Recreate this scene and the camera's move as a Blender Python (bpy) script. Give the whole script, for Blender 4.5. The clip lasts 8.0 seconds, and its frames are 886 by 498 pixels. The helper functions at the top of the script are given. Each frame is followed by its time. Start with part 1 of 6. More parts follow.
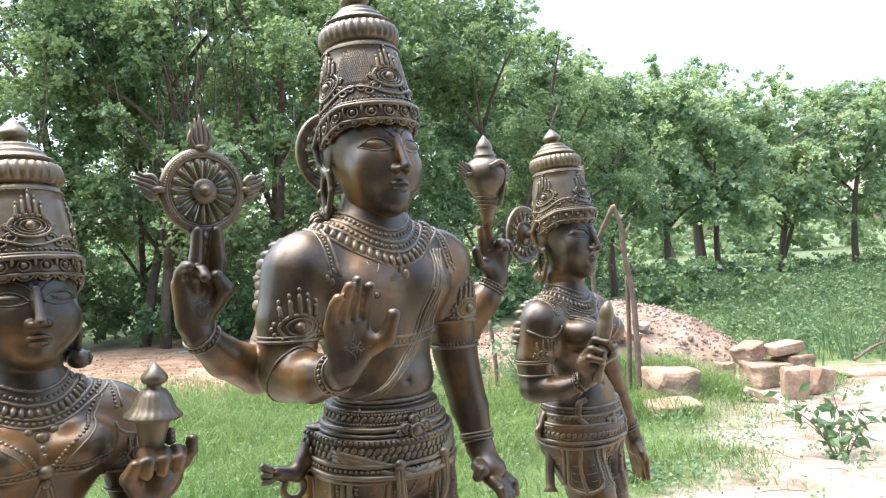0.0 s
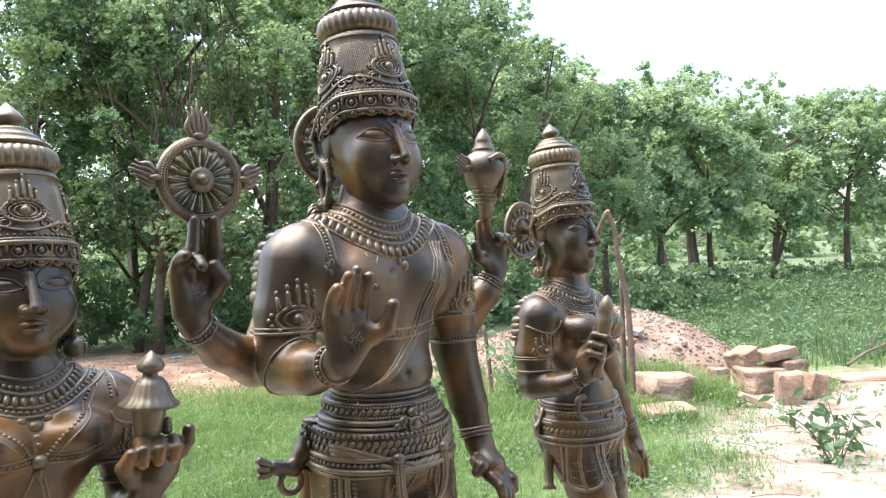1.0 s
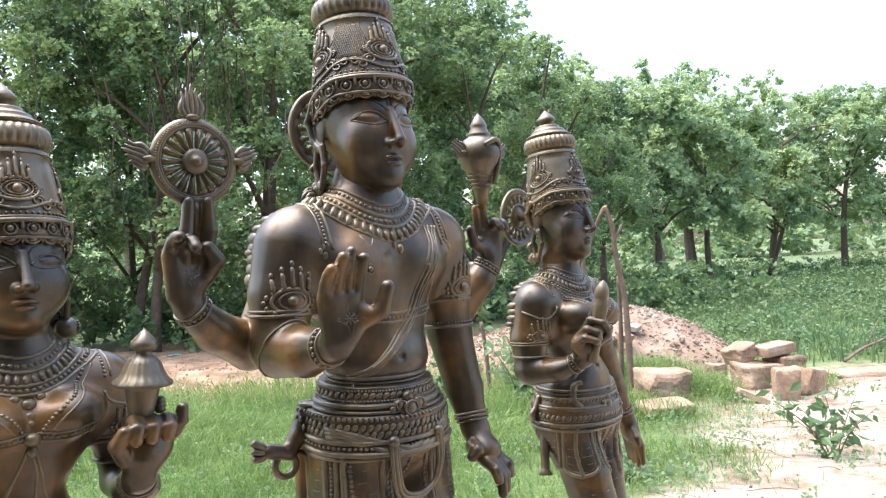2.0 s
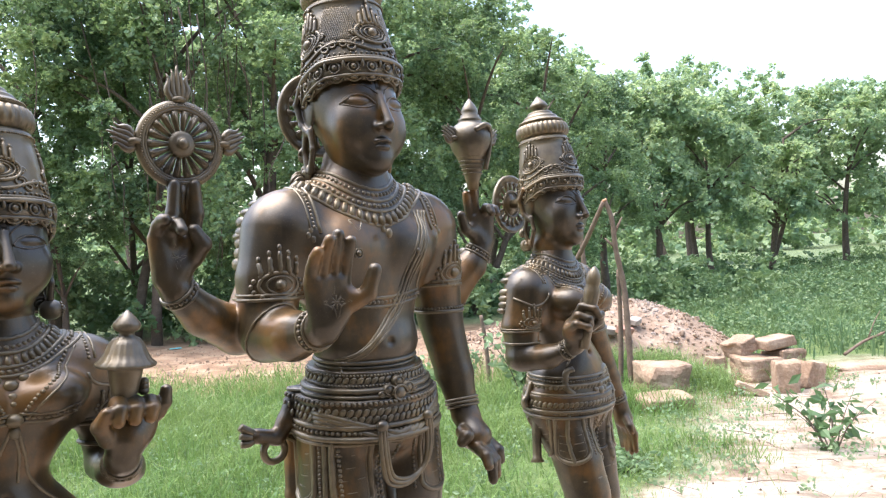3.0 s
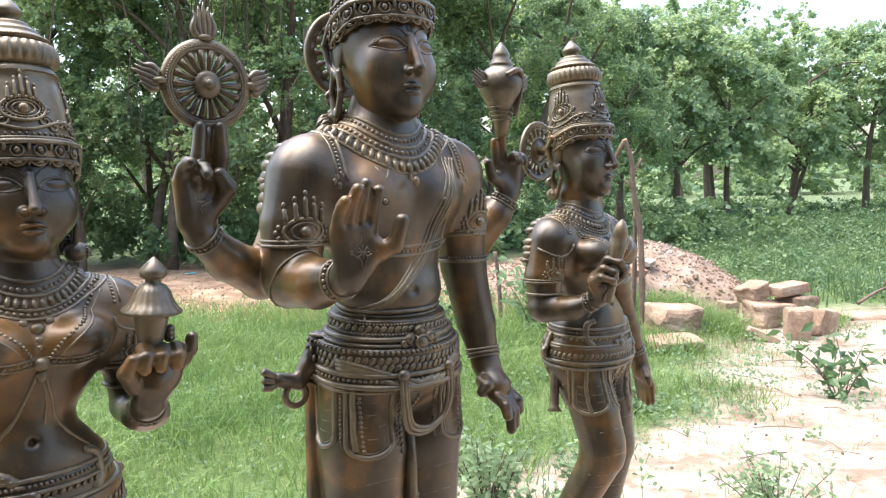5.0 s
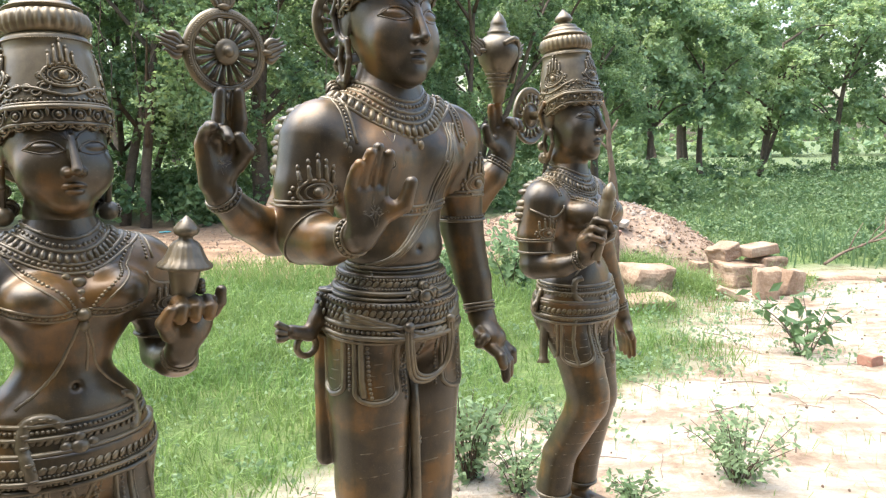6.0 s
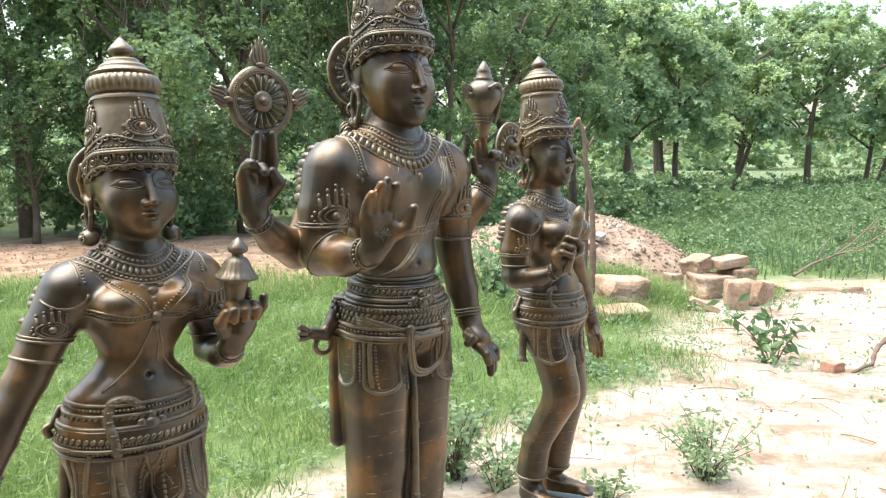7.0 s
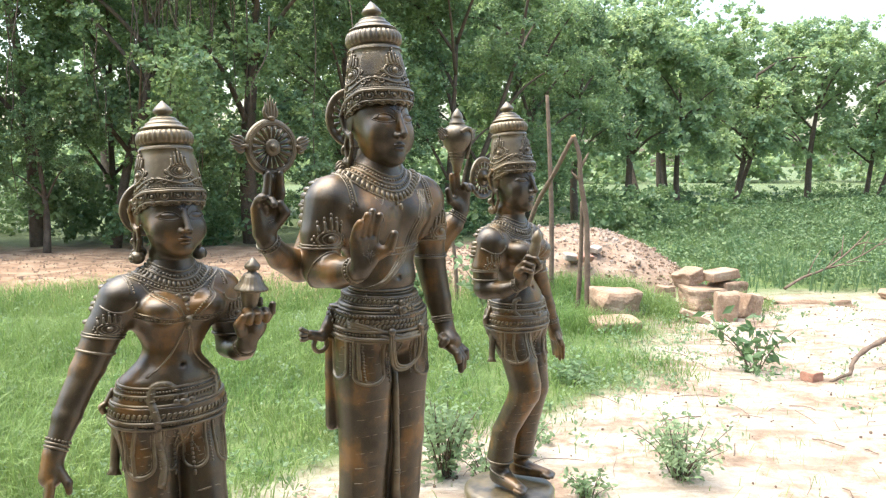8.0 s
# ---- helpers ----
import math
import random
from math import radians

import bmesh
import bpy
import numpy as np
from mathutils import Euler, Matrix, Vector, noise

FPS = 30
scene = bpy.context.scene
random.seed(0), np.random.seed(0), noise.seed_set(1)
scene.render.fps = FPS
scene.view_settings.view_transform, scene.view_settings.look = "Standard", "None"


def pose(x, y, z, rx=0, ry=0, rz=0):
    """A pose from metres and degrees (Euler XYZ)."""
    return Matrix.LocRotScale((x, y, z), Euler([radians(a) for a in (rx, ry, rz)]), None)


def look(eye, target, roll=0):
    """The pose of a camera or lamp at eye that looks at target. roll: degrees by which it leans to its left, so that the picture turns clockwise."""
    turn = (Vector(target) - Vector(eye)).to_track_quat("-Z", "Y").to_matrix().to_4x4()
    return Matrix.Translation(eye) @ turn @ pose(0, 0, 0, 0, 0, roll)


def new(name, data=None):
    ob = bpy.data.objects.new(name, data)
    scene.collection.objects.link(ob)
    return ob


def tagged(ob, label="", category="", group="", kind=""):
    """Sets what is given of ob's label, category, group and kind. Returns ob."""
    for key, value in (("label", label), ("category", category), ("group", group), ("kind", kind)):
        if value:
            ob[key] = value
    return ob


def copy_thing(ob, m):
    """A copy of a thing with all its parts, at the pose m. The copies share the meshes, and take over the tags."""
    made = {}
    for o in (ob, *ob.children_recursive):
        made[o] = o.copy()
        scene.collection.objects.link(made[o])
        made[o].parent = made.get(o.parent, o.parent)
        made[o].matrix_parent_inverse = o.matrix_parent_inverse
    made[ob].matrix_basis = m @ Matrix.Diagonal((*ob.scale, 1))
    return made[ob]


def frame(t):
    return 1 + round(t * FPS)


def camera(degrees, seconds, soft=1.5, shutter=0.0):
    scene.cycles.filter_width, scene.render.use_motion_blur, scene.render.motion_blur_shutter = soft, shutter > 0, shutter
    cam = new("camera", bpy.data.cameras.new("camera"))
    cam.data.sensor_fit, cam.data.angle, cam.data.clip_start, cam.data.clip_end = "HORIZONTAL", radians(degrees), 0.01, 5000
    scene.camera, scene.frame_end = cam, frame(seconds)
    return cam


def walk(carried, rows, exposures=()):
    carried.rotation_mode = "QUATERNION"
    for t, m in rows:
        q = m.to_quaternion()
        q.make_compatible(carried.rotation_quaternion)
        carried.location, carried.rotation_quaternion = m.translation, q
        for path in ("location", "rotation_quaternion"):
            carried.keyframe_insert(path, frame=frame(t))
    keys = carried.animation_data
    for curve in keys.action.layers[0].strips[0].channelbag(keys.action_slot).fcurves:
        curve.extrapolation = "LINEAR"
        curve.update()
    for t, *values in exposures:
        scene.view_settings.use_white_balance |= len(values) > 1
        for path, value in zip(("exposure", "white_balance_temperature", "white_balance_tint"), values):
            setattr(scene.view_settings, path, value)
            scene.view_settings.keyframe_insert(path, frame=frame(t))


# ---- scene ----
cam = camera(57.3, 8.0, 1.25)
PATH = [
    (0, (-0.031, 0.018, 1.531), (0.019, 2.018, 1.537), -2.8),
    (0.5, (-0.034, 0.028, 1.523), (0.022, 2.028, 1.537), -2.7),
    (1, (-0.04, 0.029, 1.511), (0.027, 2.028, 1.533), -2.7),
    (2.5, (-0.03, 0.033, 1.483), (0.042, 2.032, 1.496), -2.8),
    (3, (-0.021, 0.036, 1.476), (0.047, 2.035, 1.48), -2.8),
    (3.5, (-0.02, 0.045, 1.469), (0.036, 2.044, 1.455), -2.2),
    (4, (-0.019, 0.058, 1.473), (0.038, 2.057, 1.45), -2.0),
    (4.5, (-0.026, 0.067, 1.493), (0.029, 2.064, 1.4), -1.2),
    (5, (-0.037, 0.055, 1.499), (-0.008, 2.048, 1.339), -0.9),
    (6.3, (-0.096, -0.052, 1.514), (0.024, 1.927, 1.247), 0.0),
    (6.5, (-0.107, -0.087, 1.525), (0.025, 1.893, 1.279), 0.2),
    (7, (-0.116, -0.23, 1.538), (0.028, 1.752, 1.308), -0.3),
    (7.5, (-0.085, -0.403, 1.56), (0.037, 1.582, 1.341), -0.4),
    (8, (-0.08, -0.521, 1.585), (0.053, 1.464, 1.381), -0.0),
]
walk(cam, [(t, look(eye, target, roll)) for t, eye, target, roll in PATH],
     [(0.0, 1.92, 6200, 14), (1.2, 1.86, 6200, 14), (3.0, 1.8, 6200, 14), (5.0, 1.82, 6250, 13), (6.3, 1.84, 6500, 9), (8.0, 1.83, 6500, 9)])

# ---- light ----
world = bpy.data.worlds.new("sky")
scene.world = world
world.use_nodes = True
wn = world.node_tree.nodes
sky = wn.new("ShaderNodeTexSky")
sky.sky_type = "NISHITA"
sky.sun_disc = False
SUN_EL, SUN_AZ = 71.0, 280.0
sky.sun_elevation, sky.sun_rotation = radians(SUN_EL), radians(SUN_AZ)
sky.air_density, sky.dust_density, sky.ozone_density = 1.3, 4.0, 1.0
wn["Background"].inputs["Strength"].default_value = 0.15
world.node_tree.links.new(sky.outputs["Color"], wn["Background"].inputs["Color"])
sun = new("sun", bpy.data.lights.new("sun", "SUN"))
sun.data.energy, sun.data.angle, sun.data.color = 1.9, radians(65), (1.0, 0.95, 0.87)
sd = Vector((math.sin(radians(SUN_AZ)) * math.cos(radians(SUN_EL)), math.cos(radians(SUN_AZ)) * math.cos(radians(SUN_EL)), math.sin(radians(SUN_EL))))
sun.matrix_world = look(sd * 60, (0, 0, 0))


# ---- materials ----
def material(name, rough=0.8, metal=0.0):
    m = bpy.data.materials.new(name)
    m.use_nodes = True
    b = m.node_tree.nodes["Principled BSDF"]
    b.inputs["Roughness"].default_value, b.inputs["Metallic"].default_value = rough, metal
    return m, m.node_tree, b


def node(nt, kind, **values):
    n = nt.nodes.new(kind)
    for k, v in values.items():
        n.inputs[k.replace("_", " ")].default_value = v
    return n


def coords(nt):
    return nt.nodes.new("ShaderNodeNewGeometry").outputs["Position"]


def noise_tex(nt, scale, detail=4.0, rough=0.55, vec=None):
    n = node(nt, "ShaderNodeTexNoise", Scale=scale, Detail=detail, Roughness=rough)
    nt.links.new(vec if vec is not None else coords(nt), n.inputs["Vector"])
    return n.outputs["Fac"]


def ramp(nt, fac, stops):
    r = nt.nodes.new("ShaderNodeValToRGB")
    e = r.color_ramp.elements
    while len(e) < len(stops):
        e.new(0.5)
    for el, (p, c) in zip(e, stops):
        el.position, el.color = p, (*c, 1) if len(c) == 3 else c
    nt.links.new(fac, r.inputs["Fac"])
    return r.outputs["Color"]


def mix(nt, fac, a, b, mode="MIX"):
    n = nt.nodes.new("ShaderNodeMix")
    n.data_type, n.blend_type = "RGBA", mode
    for s, v in ((n.inputs[0], fac), (n.inputs[6], a), (n.inputs[7], b)):
        if isinstance(v, (int, float)):
            s.default_value = v
        elif isinstance(v, tuple):
            s.default_value = (*v, 1)
        else:
            nt.links.new(v, s)
    return n.outputs[2]


def math_node(nt, op, a, b=0.0):
    n = nt.nodes.new("ShaderNodeMath")
    n.operation = op
    for s, v in zip(n.inputs, (a, b)):
        if isinstance(v, (int, float)):
            s.default_value = v
        else:
            nt.links.new(v, s)
    return n.outputs[0]


def bump(nt, bsdf, height, strength=0.3, distance=0.01):
    n = node(nt, "ShaderNodeBump", Strength=strength, Distance=distance)
    nt.links.new(height, n.inputs["Height"])
    nt.links.new(n.outputs["Normal"], bsdf.inputs["Normal"])


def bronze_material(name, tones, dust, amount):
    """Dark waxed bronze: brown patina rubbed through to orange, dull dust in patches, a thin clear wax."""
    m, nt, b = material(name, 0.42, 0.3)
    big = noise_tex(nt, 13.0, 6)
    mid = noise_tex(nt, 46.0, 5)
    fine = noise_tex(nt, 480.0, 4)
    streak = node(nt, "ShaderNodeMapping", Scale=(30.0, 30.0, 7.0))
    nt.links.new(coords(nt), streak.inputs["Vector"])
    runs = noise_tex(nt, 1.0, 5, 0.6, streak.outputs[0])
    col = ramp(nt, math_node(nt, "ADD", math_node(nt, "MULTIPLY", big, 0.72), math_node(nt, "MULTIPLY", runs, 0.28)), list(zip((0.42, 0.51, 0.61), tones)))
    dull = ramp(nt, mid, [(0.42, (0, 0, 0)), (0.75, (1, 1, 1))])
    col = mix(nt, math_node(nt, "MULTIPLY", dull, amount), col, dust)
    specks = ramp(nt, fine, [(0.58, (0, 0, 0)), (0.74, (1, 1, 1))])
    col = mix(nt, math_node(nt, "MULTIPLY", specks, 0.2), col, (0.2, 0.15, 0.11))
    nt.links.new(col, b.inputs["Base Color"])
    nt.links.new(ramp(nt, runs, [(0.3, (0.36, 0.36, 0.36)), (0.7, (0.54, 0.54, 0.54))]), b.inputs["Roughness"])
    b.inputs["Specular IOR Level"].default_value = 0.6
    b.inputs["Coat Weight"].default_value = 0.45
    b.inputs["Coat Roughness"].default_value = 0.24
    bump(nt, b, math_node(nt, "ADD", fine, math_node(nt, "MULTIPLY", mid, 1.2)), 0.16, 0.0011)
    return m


def leaf_material(name, dark, light, yellow, glow=0.35):
    m, nt, b = material(name, 0.5)
    g = nt.nodes.new("ShaderNodeNewGeometry")
    col = ramp(nt, g.outputs["Random Per Island"], [(0.0, dark), (0.75, light), (0.96, light), (1.0, yellow)])
    big = noise_tex(nt, 0.9, 3)
    col = mix(nt, math_node(nt, "MULTIPLY", ramp(nt, big, [(0.4, (0, 0, 0)), (0.62, (1, 1, 1))]), 0.5), col, yellow)
    nt.links.new(col, b.inputs["Base Color"])
    t = nt.nodes.new("ShaderNodeBsdfTranslucent")
    nt.links.new(mix(nt, 0.5, col, yellow), t.inputs["Color"])
    s = node(nt, "ShaderNodeMixShader", Fac=glow)
    nt.links.new(b.outputs[0], s.inputs[1])
    nt.links.new(t.outputs[0], s.inputs[2])
    nt.links.new(s.outputs[0], nt.nodes["Material Output"].inputs["Surface"])
    return m


def plain_material(name, stops, scale, rough=0.85, relief=0.4, depth=0.01, fine=8.0):
    m, nt, b = material(name, rough)
    a = noise_tex(nt, scale, 5)
    f = noise_tex(nt, scale * fine, 5)
    nt.links.new(mix(nt, 0.35, ramp(nt, a, stops), ramp(nt, f, stops)), b.inputs["Base Color"])
    bump(nt, b, math_node(nt, "ADD", a, math_node(nt, "MULTIPLY", f, 0.5)), relief, depth)
    return m


BRONZE = bronze_material("patinated_bronze", ((0.029, 0.0215, 0.0095), (0.057, 0.0385, 0.0145), (0.165, 0.083, 0.018)), (0.088, 0.069, 0.036), 0.22)
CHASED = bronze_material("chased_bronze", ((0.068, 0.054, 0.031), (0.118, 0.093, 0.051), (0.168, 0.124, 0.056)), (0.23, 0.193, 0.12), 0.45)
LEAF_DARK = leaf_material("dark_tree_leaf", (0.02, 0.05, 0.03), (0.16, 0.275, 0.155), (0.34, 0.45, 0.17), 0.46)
# distance haze is painted into this leaf colour: paler, bluer green
LEAF_FAR = leaf_material("haze_tinted_leaf", (0.12, 0.21, 0.145), (0.27, 0.41, 0.25), (0.48, 0.57, 0.25), 0.5)
LEAF_SCRUB = leaf_material("scrub_leaf", (0.055, 0.125, 0.055), (0.12, 0.205, 0.085), (0.21, 0.29, 0.115))
LEAF_BUSH = leaf_material("bush_leaf", (0.11, 0.19, 0.08), (0.2, 0.31, 0.15), (0.33, 0.43, 0.24), 0.45)
LEAF_SHRUB = leaf_material("shrub_leaf", (0.025, 0.07, 0.025), (0.06, 0.13, 0.05), (0.16, 0.26, 0.1))
GRASS = leaf_material("grass_blade", (0.06, 0.13, 0.03), (0.15, 0.27, 0.06), (0.28, 0.36, 0.12))
BARK = plain_material("bark", [(0.3, (0.06, 0.045, 0.032)), (0.7, (0.16, 0.12, 0.085))], 9.0, 0.9, 0.8, 0.03)
STICK = plain_material("weathered_stick", [(0.3, (0.09, 0.062, 0.042)), (0.7, (0.21, 0.15, 0.105))], 18.0, 0.85, 0.5, 0.01)
STONE = plain_material("pink_granite", [(0.3, (0.19, 0.12, 0.075)), (0.5, (0.3, 0.205, 0.135)), (0.7, (0.43, 0.33, 0.24))], 5.0, 0.9, 0.7, 0.014)
RUBBLE = plain_material("rubble", [(0.3, (0.17, 0.115, 0.075)), (0.55, (0.28, 0.2, 0.14)), (0.75, (0.41, 0.335, 0.265))], 3.0, 0.95, 0.7, 0.04)
BRICK = plain_material("fired_clay", [(0.3, (0.3, 0.14, 0.095)), (0.7, (0.42, 0.24, 0.17))], 25.0, 0.9, 0.4, 0.004)
# dark surface for the unseen wall and roof added to block light
PLASTER = plain_material("dark_light_blocker", [(0.3, (0.1, 0.085, 0.07)), (0.7, (0.19, 0.16, 0.13))], 3.0, 0.9, 0.3, 0.006)
CONCRETE = plain_material("grey_plinth", [(0.3, (0.25, 0.23, 0.2)), (0.7, (0.4, 0.37, 0.33))], 12.0, 0.9, 0.4, 0.006)


def ground_material():
    m, nt, b = material("earth_and_sand", 0.95)
    p = coords(nt)
    sep = nt.nodes.new("ShaderNodeSeparateXYZ")
    nt.links.new(p, sep.inputs[0])
    x, y = sep.outputs[0], sep.outputs[1]
    wob = math_node(nt, "MULTIPLY", math_node(nt, "SUBTRACT", noise_tex(nt, 0.7, 5), 0.5), 2.6)
    fine = noise_tex(nt, 14.0, 6, 0.7)
    mid = noise_tex(nt, 2.3, 5)
    sand = ramp(nt, math_node(nt, "ADD", math_node(nt, "MULTIPLY", mid, 0.6), math_node(nt, "MULTIPLY", fine, 0.4)),
                [(0.34, (0.17, 0.115, 0.075)), (0.44, (0.34, 0.25, 0.175)), (0.5, (0.45, 0.38, 0.3)), (0.6, (0.53, 0.46, 0.375))])
    track = node(nt, "ShaderNodeMapping", Scale=(0.5, 1.9, 1.0), Rotation=(0, 0, 0.12))
    nt.links.new(p, track.inputs["Vector"])
    ruts = noise_tex(nt, 2.0, 7, 0.68, track.outputs[0])
    sand = mix(nt, ramp(nt, ruts, [(0.5, (0, 0, 0)), (0.6, (0.65, 0.65, 0.65)), (0.72, (0.92, 0.92, 0.92))]), sand, (0.27, 0.2, 0.135))
    red = ramp(nt, mid, [(0.3, (0.19, 0.115, 0.068)), (0.5, (0.34, 0.22, 0.135)), (0.7, (0.48, 0.355, 0.24))])
    turf = ramp(nt, math_node(nt, "ADD", math_node(nt, "MULTIPLY", mid, 0.5), math_node(nt, "MULTIPLY", fine, 0.5)),
                [(0.3, (0.05, 0.085, 0.025)), (0.5, (0.11, 0.17, 0.045)), (0.7, (0.2, 0.23, 0.09))])

    def step(v, lo, hi):
        n = nt.nodes.new("ShaderNodeMapRange")
        n.interpolation_type = "SMOOTHSTEP"
        n.inputs[1].default_value, n.inputs[2].default_value = lo, hi
        nt.links.new(v, n.inputs[0])
        return n.outputs[0]

    e1 = math_node(nt, "MULTIPLY", math_node(nt, "MINIMUM", math_node(nt, "MAXIMUM", math_node(nt, "SUBTRACT", y, 3.3), -2.5), 1.9), 1.35)
    e2 = math_node(nt, "MULTIPLY", math_node(nt, "MAXIMUM", math_node(nt, "SUBTRACT", y, 5.2), 0.0), 0.3)
    e3 = math_node(nt, "MULTIPLY", math_node(nt, "MINIMUM", math_node(nt, "MAXIMUM", math_node(nt, "SUBTRACT", 4.7, y), 0.0), 1.0), 0.2)
    edge = math_node(nt, "ADD", math_node(nt, "ADD", math_node(nt, "SUBTRACT", math_node(nt, "SUBTRACT", x, e1), e2), e3), math_node(nt, "MULTIPLY", wob, 0.5))
    is_sand = step(edge, -1.1, -0.3)
    far = step(math_node(nt, "ADD", y, math_node(nt, "MULTIPLY", wob, 0.5)), 8.6, 9.6)
    back = step(math_node(nt, "ADD", y, math_node(nt, "MULTIPLY", wob, 0.4)), 15.0, 17.0)
    right = step(math_node(nt, "SUBTRACT", x, math_node(nt, "MULTIPLY", y, 0.18)), 0.2, 1.2)
    bare = mix(nt, right, red, turf)
    col = mix(nt, is_sand, turf, sand)
    col = mix(nt, far, col, bare)
    col = mix(nt, back, col, mix(nt, mid, (0.07, 0.11, 0.045), (0.15, 0.19, 0.08)))
    nt.links.new(col, b.inputs["Base Color"])
    bump(nt, b, math_node(nt, "ADD", math_node(nt, "ADD", math_node(nt, "MULTIPLY", mid, 1.5), math_node(nt, "MULTIPLY", ruts, -1.5)), fine), 0.8, 0.07)
    return m


GROUND = ground_material()


# ---- mesh tools ----
def mesh_of(name, verts, faces, mat, smooth=True):
    me = bpy.data.meshes.new(name)
    v = np.asarray(verts, dtype=np.float32)
    if isinstance(faces, np.ndarray):
        n, k = faces.shape
        me.vertices.add(len(v))
        me.vertices.foreach_set("co", v.ravel())
        me.loops.add(n * k)
        me.loops.foreach_set("vertex_index", faces.astype(np.int32).ravel())
        me.polygons.add(n)
        me.polygons.foreach_set("loop_start", np.arange(0, n * k, k, dtype=np.int32))
        me.update(calc_edges=True)
    else:
        me.from_pydata(v.tolist(), [], faces)
    me.polygons.foreach_set("use_smooth", np.full(len(me.polygons), smooth))
    me.materials.append(mat)
    me.validate()
    return me


class Shell:
    """Collects vertices and faces of one mesh."""

    def __init__(self):
        self.v, self.f, self.n, self.slot, self.slots = [], [], 0, 0, []

    def add(self, verts, faces):
        verts = np.asarray(verts, dtype=float)
        self.v.append(verts)
        self.f += [tuple(int(i) + self.n for i in f) for f in faces]
        self.n += len(verts)
        self.slots += [self.slot] * len(faces)

    def verts(self):
        return np.concatenate(self.v)

    def mesh(self, name, mat, smooth=True):
        return mesh_of(name, self.verts(), self.f, mat, smooth)


def grid_faces(rows, cols, closed=True):
    out = []
    for i in range(rows - 1):
        for j in range(cols if closed else cols - 1):
            k = (j + 1) % cols
            out.append((i * cols + j, i * cols + k, (i + 1) * cols + k, (i + 1) * cols + j))
    return out


def tube(sh, pts, radius, segs=8, closed=False, flat=1.0):
    """A tube along points; radius a number or one per point."""
    p = np.asarray(pts, dtype=float)
    n = len(p)
    if n < 2:
        return
    r = np.broadcast_to(np.asarray(radius, dtype=float), (n,))
    if closed:
        tan = np.roll(p, -1, 0) - np.roll(p, 1, 0)
    else:
        tan = np.gradient(p, axis=0)
    tan /= np.linalg.norm(tan, axis=1)[:, None] + 1e-12
    up = np.array([0.0, 0.0, 1.0]) if abs(tan[0][2]) < 0.9 else np.array([1.0, 0.0, 0.0])
    rings = []
    for i in range(n):
        up = up - tan[i] * (up @ tan[i])
        up /= np.linalg.norm(up) + 1e-12
        side = np.cross(tan[i], up)
        a = np.arange(segs) * 2 * math.pi / segs
        rings.append(p[i] + r[i] * (np.cos(a)[:, None] * up + flat * np.sin(a)[:, None] * side))
    faces = grid_faces(n, segs)
    if closed:
        faces += [((n - 1) * segs + j, (n - 1) * segs + (j + 1) % segs, (j + 1) % segs, j) for j in range(segs)]
    else:
        faces += [tuple(range(segs))[::-1], tuple((n - 1) * segs + j for j in range(segs))]
    sh.add(np.concatenate(rings), faces)


def lathe(sh, profile, segs=48, m=None, flutes=0, amp=0.0, span=(9, 9), squash=(1, 1), hollow=False):
    """Turns (radius, height) pairs round z; between the heights of span the radius is fluted."""
    a = np.arange(segs) * 2 * math.pi / segs
    rows = []
    for r, z in profile:
        k = amp * r * (np.abs(np.cos(flutes * a / 2)) - 0.6) if span[0] <= z <= span[1] else 0.0
        rr = r + k
        rows.append(np.stack([rr * np.cos(a) * squash[0], rr * np.sin(a) * squash[1], np.full(segs, z)], 1))
    v = np.concatenate(rows)
    if m is not None:
        v = v @ np.array(m.to_3x3()).T + np.array(m.translation)
    f = grid_faces(len(profile), segs)
    k = (len(profile) - 1) * segs
    if hollow:
        f += [(k + j, k + (j + 1) % segs, (j + 1) % segs, j) for j in range(segs)]
    else:
        f += [tuple(range(segs))[::-1], tuple(k + j for j in range(segs))]
    sh.add(v, f)


def ball(sh, c, r, m=None, u=8, w=5):
    """A small ball or, with three radii, an egg; m turns it."""
    r = np.broadcast_to(np.asarray(r, dtype=float), (3,))
    v = [(0, 0, -1)]
    for i in range(1, w):
        t = -math.pi / 2 + math.pi * i / w
        v += [(math.cos(t) * math.cos(j * 2 * math.pi / u), math.cos(t) * math.sin(j * 2 * math.pi / u), math.sin(t)) for j in range(u)]
    v.append((0, 0, 1))
    v = np.array(v) * r
    if m is not None:
        v = v @ np.array(m.to_3x3()).T
    f = [(0, 1 + (j + 1) % u, 1 + j) for j in range(u)]
    for i in range(w - 2):
        f += [(1 + i * u + j, 1 + i * u + (j + 1) % u, 1 + (i + 1) * u + (j + 1) % u, 1 + (i + 1) * u + j) for j in range(u)]
    top = len(v) - 1
    f += [(top, 1 + (w - 2) * u + j, 1 + (w - 2) * u + (j + 1) % u) for j in range(u)]
    sh.add(v + np.asarray(c, dtype=float), f)


def resample(pts, step, closed=False):
    p = np.asarray(pts, dtype=float)
    if closed:
        p = np.concatenate([p, p[:1]])
    d = np.concatenate([[0], np.cumsum(np.linalg.norm(np.diff(p, axis=0), axis=1))])
    n = max(2, int(round(d[-1] / step)))
    s = np.linspace(0, d[-1], n + 1)
    if closed:
        s = s[:-1]
    return np.stack([np.interp(s, d, p[:, i]) for i in range(3)], 1)


